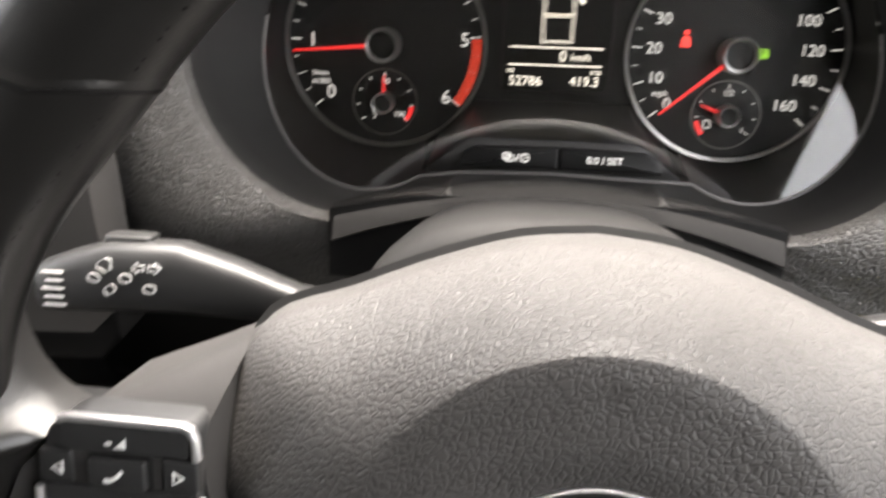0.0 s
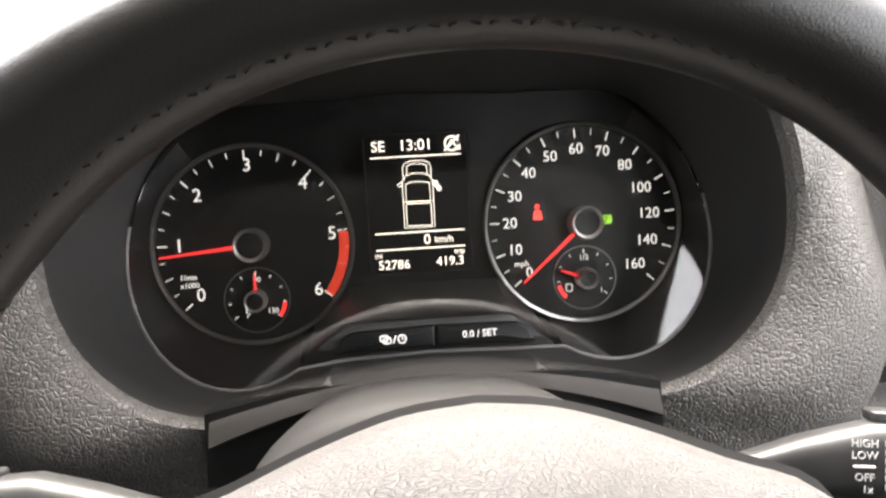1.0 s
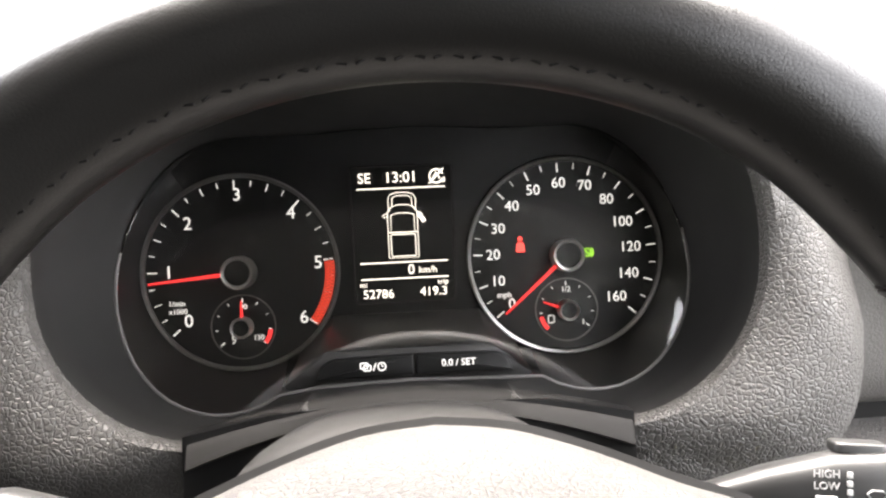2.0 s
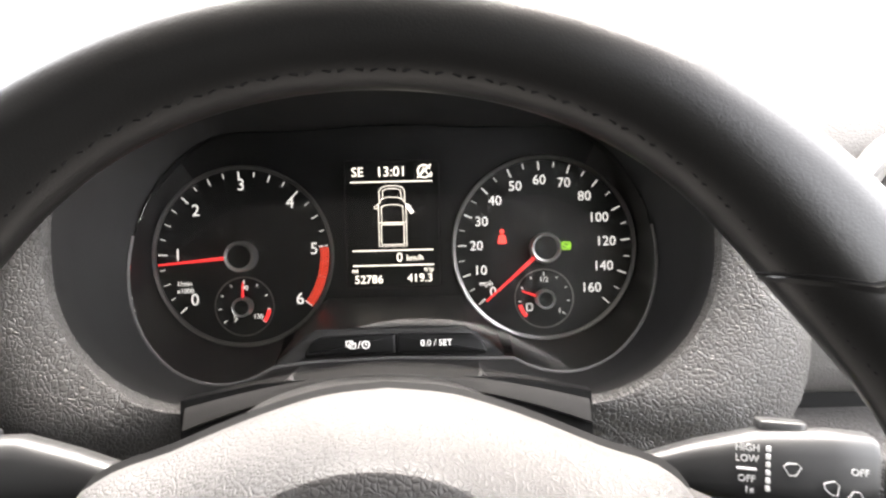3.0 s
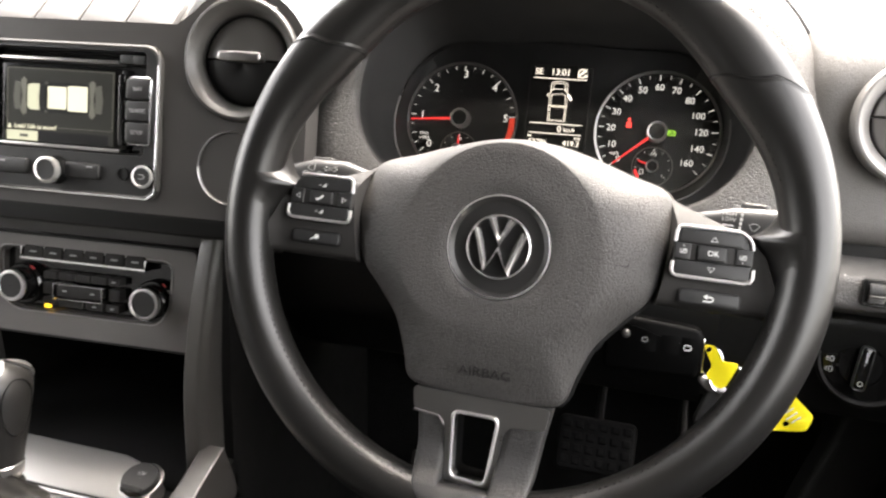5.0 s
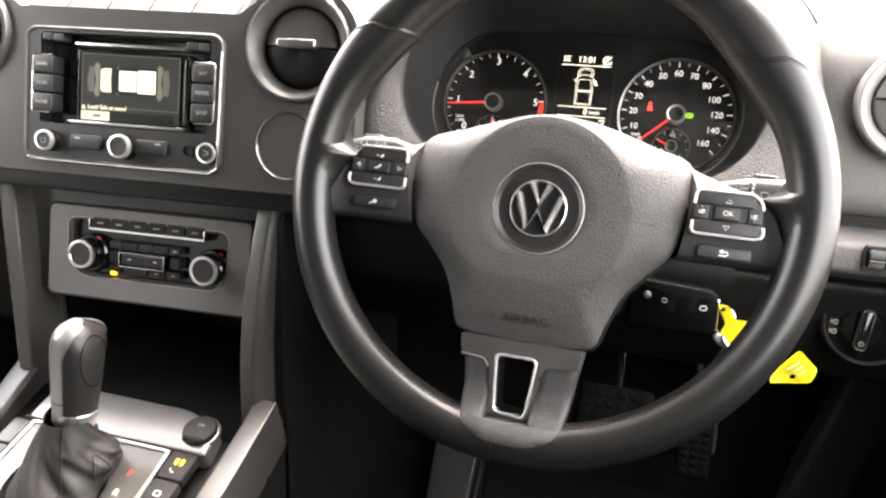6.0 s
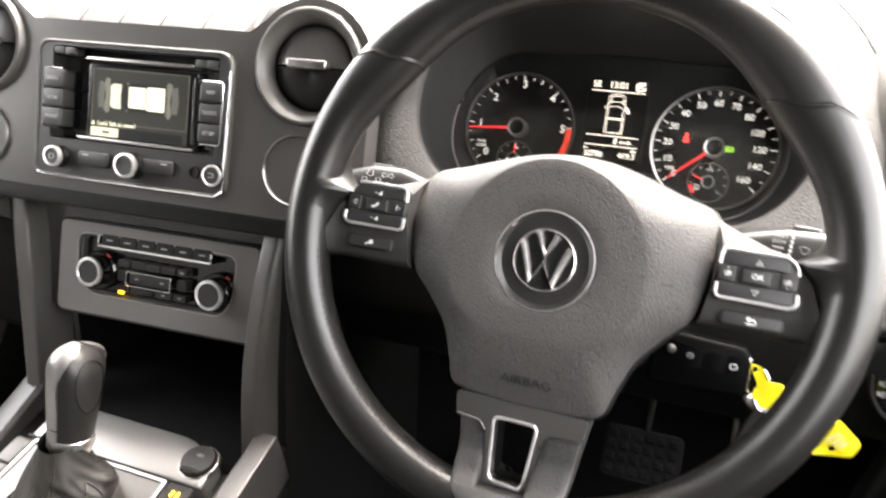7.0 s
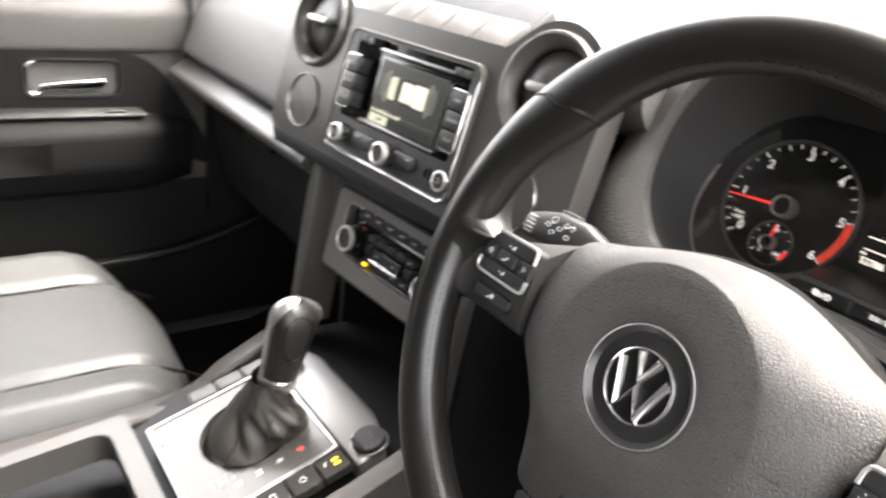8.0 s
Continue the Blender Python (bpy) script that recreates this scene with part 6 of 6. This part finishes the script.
def build_shifter():
    g = thing("gear_selector", "automatic gear selector with silver and black knob and leather gaiter", "gear selector", pose(-0.413, 0.000, 0.441, 10))
    # gaiter: narrow neck, wide base, deep uneven creases and a folded lobe
    def skin(a, t, grow=0.0):
        da = (a - radians(6) + math.pi) % (2 * math.pi) - math.pi
        near = math.exp(-(da / 0.62) ** 2)
        r = 0.0200 + 0.0345 * (1 - t) ** 1.35 * (1 - 0.55 * near) + 0.0155 * near * math.exp(-((t - 0.34) / 0.17) ** 2)
        n1 = noise.noise(Vector((1.3 * math.cos(a + 1.1 * t), 1.3 * math.sin(a + 1.1 * t), 0.9 * t + 3.1)))
        n2 = noise.noise(Vector((2.9 * math.cos(a + 1.5 * t) + 5, 2.9 * math.sin(a + 1.5 * t), 1.5 * t)))
        crease = 0.22 * n1 - 0.34 * math.sqrt(n2 * n2 + 0.003) + 0.08
        f = 1 + crease * math.sin(math.pi * min(1, t * 0.97 + 0.03)) ** 0.8
        return Vector(((r * f + grow) * math.cos(a), (r * f + grow) * math.sin(a) * 0.95 - 0.008 * (1 - t) + 0.012 * t, 0.004 + 0.064 * t))

    rings = [[tuple(skin(2 * math.pi * j / 108, i / 30)) for j in range(108)] for i in range(31)]
    gaiter = part("gaiter", loft(rings), "boot", g, "creased dark leather gaiter", sharp=80)
    for a in (-66, -60):
        part("seam_piping", sweep([tuple(skin(radians(a), i / 22, 0.0002)) for i in range(23)], circle(0.0007, n=6)), "boot", gaiter)
    st = [moved(box(0, 0, 0, 0.0035, 0.0008, 0.0008, 0.0002), Matrix.Translation(skin(radians(-63), 0.04 + 0.92 * i / 21, 0.0006)) @ pose(0, 0, 0, 0, 0, 27)) for i in range(22)]
    tagged(part("gaiter_stitching", join(*st), "thread", gaiter), kind="stuff")
    loop = [tuple(skin(radians(-6) + 0.17 * math.cos(q), 0.34 + 0.17 * math.sin(q), 0.0006)) for q in [radians(-60 + 15 * i) for i in range(21)]]
    part("fold_edge", sweep(loop, circle(0.0010, n=8)), "boot", gaiter, "rolled edge of the leather fold")
    # knob: upright leather grip with a silver shell on the rear and the outer side
    m = pose(0.004, 0.016, 0.056, -16) @ Matrix.Diagonal((0.78, 0.84, 0.84, 1))
    part("collar", lathe([(0.0190, -0.006), (0.0222, -0.001), (0.0236, 0.004), (0.0236, 0.012), (0.0222, 0.0145)], 32), "satin", g, "satin silver collar", m)

    def at(t, a, grow=0.0):
        z = 0.012 + 0.100 * t
        w = (0.0238 + 0.0036 * math.sin(math.pi * max(0.0, min(1, t * 0.95))) ** 1.3) * math.sqrt(max(0.02, 1 - max(0, (t - 0.66) / 0.34) ** 2.6)) + grow
        d = (0.0205 + 0.0125 * max(0.0, t) ** 1.3) * math.sqrt(max(0.02, 1 - max(0, (t - 0.70) / 0.30) ** 2.8)) + grow
        c, s = math.cos(a), math.sin(a)
        return (w * abs(c) ** 0.94 * (1 if c > 0 else -1), 0.015 * t + d * abs(s) ** 0.94 * (1 if s > 0 else -1), z - 0.003 * t * s + grow * t)

    steps = [0, 0.08, 0.18, 0.3, 0.42, 0.54, 0.64, 0.72, 0.79, 0.85, 0.90, 0.94, 0.97, 0.99, 1.0]
    part("knob", loft([[at(t, 2 * math.pi * j / 48) for j in range(48)] for t in steps], True, True, True), "grip", g, "black leather knob", m, sharp=60)

    def strip(ts, grow):
        rows = []
        for t in ts:
            k = max(0.0, (t - 0.58) / 0.42) ** 1.6
            a0, a1 = radians(95 - 75 * k), radians(274 + 62 * k)
            arc = [a0 + (a1 - a0) * j / 36 for j in range(37)]
            rows.append([at(t, arc[0], -0.002)] + [at(t, a, grow) for a in arc] + [at(t, arc[-1], -0.002)])
        return loft(rows, False)

    part("silver_shell", strip([0.155] + steps[2:], 0.0022), "shell", g, "satin silver knob shell", m, sharp=50)
    part("shell_foot", strip([-0.06, -0.04, 0.05, 0.14], 0.0020), "shell", g, "silver foot of the knob shell", m, sharp=50)
    part("foot_ring", loft([[at(t, 2 * math.pi * j / 48, w) for j in range(48)] for t, w in ((-0.06, 0.0), (-0.05, 0.0016), (0.015, 0.0018), (0.025, 0.0002))]), "shell", g, "thin silver ring under the grip", m)
    oval = []
    for j in range(36):
        q = 2 * math.pi * j / 36
        p = at(0.60 + 0.27 * math.sin(q), radians(-8) + 0.62 * math.cos(q), 0.0003)
        oval.append(p)
    part("button_edge", sweep(oval, circle(0.0006, n=6), True), "gloss", g, "oval outline of the side button", m)


# ---------- passenger seat and door ----------
def build_seat():
    seat = thing("passenger_seat", "grey leather passenger seat with stitched cushion", "car seat")

    def cushion(x0, x1, y0, y1, z0, z1, bolster, crown):
        rings = []
        for i in range(23):
            t = i / 22
            y = y0 + (y1 - y0) * t
            end = min(1, (1 - t) / 0.16) if t > 0.84 else 1
            e = math.sqrt(max(0, 1 - (1 - end) ** 2)) if end < 1 else 1
            ring = []
            n = 36
            for j in range(n + 1):
                u = -1 + 2 * j / n
                b = abs(u)
                zt = z1 - crown * (1 - b ** 2) * 0 + bolster * max(0, (b - 0.55) / 0.45) ** 1.4 * (1 - max(0, (b - 0.9) / 0.1) ** 2)
                zt -= 0.012 * math.exp(-((b - 0.56) / 0.03) ** 2)
                zt -= 0.006 * math.exp(-((t - 0.60) / 0.012) ** 2) * (b < 0.56)
                side = max(0, (b - 0.93) / 0.07)
                zt -= (z1 - z0) * 0.55 * side ** 2
                ring.append(((x0 + x1) / 2 + (x1 - x0) / 2 * u, y - 0.05 * u * u, z0 + (zt - z0) * (0.25 + 0.75 * e)))
            ring.append((x1, y - 0.05, z0))
            ring.append((x0, y - 0.05, z0))
            rings.append(ring)
        return loft(rings, True, True, True)

    part("cushion", cushion(-1.055, -0.598, -0.55, 0.035, 0.24, 0.378, 0.030, 0.02), "seat", seat, "grey leather cushion with raised bolsters", sharp=70)
    for s in (-1, 1):
        pts = [(-0.827 + s * 0.128, -0.52 + 0.055 * i, 0.376 - (0.004 if i < 9 else 0.02 * (i - 8) ** 1.3)) for i in range(11)]
        part("seam_piping", sweep(smooth_path(pts, 3), circle(0.0022, n=8)), "thread", seat)
    base = profile_x(round_pts([(0.0, 0.24), (0.0, 0.17), (-0.52, 0.17), (-0.52, 0.24)], 0.02), -1.04, -0.61, 2)
    part("base", base, "black", seat)
    back = profile_x(round_pts([(-0.50, 0.36), (-0.60, 0.95), (-0.68, 1.0), (-0.74, 0.95), (-0.64, 0.32)], 0.04, 5), -1.05, -0.60, 4)
    part("backrest", back, "seat", seat, "grey leather backrest")


def build_door():
    d = thing("passenger_door", "grey passenger door panel with recessed chrome handle", "car door")
    card = plate(round_pts([(-1.0, 0.17), (0.46, 0.17), (0.50, 0.45), (0.42, 0.80), (-1.0, 0.79)], 0.03), [], -0.035, 0.0)
    side = Matrix(((0, 0, 1, 0), (1, 0, 0, 0), (0, 1, 0, 0), (0, 0, 0, 1)))
    at = lambda x: Matrix.Translation((x, 0, 0)) @ side
    part("door_card", card, "matt", d, "black lower door card", at(-1.135))
    part("upper_card", plate(round_pts([(-1.0, 0.47), (0.40, 0.47), (0.42, 0.72), (-1.0, 0.72)], 0.02), [], -0.020, 0.004), "dash", d, "grained grey door card", at(-1.135))
    top = round_pts([(0.0, 0.695), (0.006, 0.76), (-0.012, 0.790), (-0.05, 0.795), (-0.05, 0.69)], 0.012)
    rings = [[(-1.122 + px, y, pz + 0.010 * max(0, (y - 0.0) / 0.4)) for px, pz in top] for y in [-1.0 + 0.142 * i for i in range(11)]]
    part("upper_pad", loft(rings, True, True, True), "dash", d, "grained grey upper door pad")
    ins = round_pts([(-0.60, 0.705), (0.03, 0.705), (0.095, 0.680), (0.165, 0.575), (0.200, 0.49), (0.09, 0.535), (-0.60, 0.515)], 0.03, 5)
    hole = rrect(0.142, 0.060, 0.016, -0.036, 0.655)
    part("insert", plate(ins, [hole], -0.02, 0.006), "rubber", d, "black door insert", at(-1.130))
    part("handle_bowl", prism(inset(hole, -0.002), -0.045, -0.030), "black", d, m=at(-1.130))
    part("handle_frame", frame_ring(inset(hole, -0.003), inset(hole, 0.004), -0.030, 0.0075, 0.002), "matt", d, m=at(-1.130))
    trim = [(x, y) for x, y in inset(hole, 0.0045) if x < 0.004 and (y < 0.652 or x < -0.080)]
    trim = sorted(trim, key=lambda p: (p[1] < 0.630, p[0] if p[1] < 0.630 else -p[1]))
    part("handle_trim", sweep([(x, y, 0.006) for x, y in trim], rrect(0.007, 0.005, 0.002)), "chrome", d, "bright chrome strip along the handle recess", at(-1.130))
    lever = round_pts([(-0.088, 0.633), (0.006, 0.636), (0.016, 0.645), (0.010, 0.654), (-0.050, 0.652), (-0.084, 0.648)], 0.005)
    part("door_handle", prism(lever, -0.010, 0.004, 0.004), "chrome", d, "bright chrome pull handle", at(-1.130))
    arm = round_pts([(0.0, 0.600), (0.035, 0.592), (0.058, 0.575), (0.060, 0.515), (0.035, 0.470), (0.0, 0.455), (-0.02, 0.46), (-0.02, 0.60)], 0.012)
    rings = []
    for i in range(19):
        y = -1.0 + 1.15 * i / 18
        k = 1.0 if y < 0.0 else math.sqrt(max(0.0, 1 - (y / 0.16) ** 2)) * 0.95 + 0.05
        rings.append([(-1.130 + px * k, y, 0.54 + (pz - 0.54) * (0.6 + 0.4 * k)) for px, pz in arm])
    part("armrest", loft(rings, True, True, True), "rubber", d, "dark grey armrest")
    part("switch_strip", prism(round_pts([(-0.16, 0.0), (0.07, 0.0), (0.06, 0.022), (-0.16, 0.026)], 0.006), 0.0, 0.004, 0.0015), "deck", d, m=pose(-1.108, 0.0, 0.597, 0, 0, 90) @ pose(0, -0.012, 0, 24))
    part("window_switch", box(0.02, 0.012, 0.005, 0.03, 0.010, 0.005, 0.001), "button", d, m=pose(-1.108, 0.0, 0.597, 0, 0, 90) @ pose(0, -0.012, 0, 24))
    part("pull_cup", slab(-1.075, -1.066, -0.30, -0.085, 0.515, 0.565), "gloss", d)
    pocket = [(x, y, z) for x, y, z in smooth_path([(-1.120, -0.6, 0.33), (-1.105, -0.2, 0.33), (-1.105, 0.10, 0.34), (-1.115, 0.33, 0.40)], 8)]
    part("pocket_edge", sweep(pocket, rrect(0.02, 0.014, 0.005)), "lower", d)


build_setting()
build_dashboard()
build_cluster()
build_wheel()
build_column()
stalk("dark grey indicator stalk with white symbols", -1, [("arrow", -0.0605, 0.0130, -1), ("arrow", -0.0590, 0.0130, 1), ("blob", -0.0590, 0.0055, 0), ("fan", -0.0745, 0.0130, 30), ("blob", -0.0790, 0.0085, -10),
                                                         ("blob", -0.0735, 0.0045, 30), ("blob", -0.0675, 0.0090, 0), ("bar", -0.0945, 0.0095, 0.008), ("bar", -0.0940, 0.0065, 0.006), ("bar", -0.0948, 0.0035, 0.008),
                                                         ("bar", -0.0945, 0.0005, 0.007), ("bar", -0.0945, -0.0025, 0.008)])
stalk("dark grey wiper stalk with white symbols and scale", 1, [("t", 0.068, 0.0090, "HIGH"), ("t", 0.068, 0.0050, "LOW"), ("bar", 0.068, 0.0012, 0.007), ("t", 0.068, -0.0024, "OFF"), ("t", 0.069, -0.0064, "1x"),
                                                               ("dots", 0.0755, 0.009, 0), ("fan", 0.084, 0.002, 0), ("fan", 0.098, -0.003, 140), ("t", 0.107, 0.003, "OFF"), ("fan", 0.106, -0.006, 180)])
build_key()
build_light_switch()
build_pedals()
build_footrest()
build_radio()
build_climate()
build_console()
build_shifter()
build_seat()
build_door()
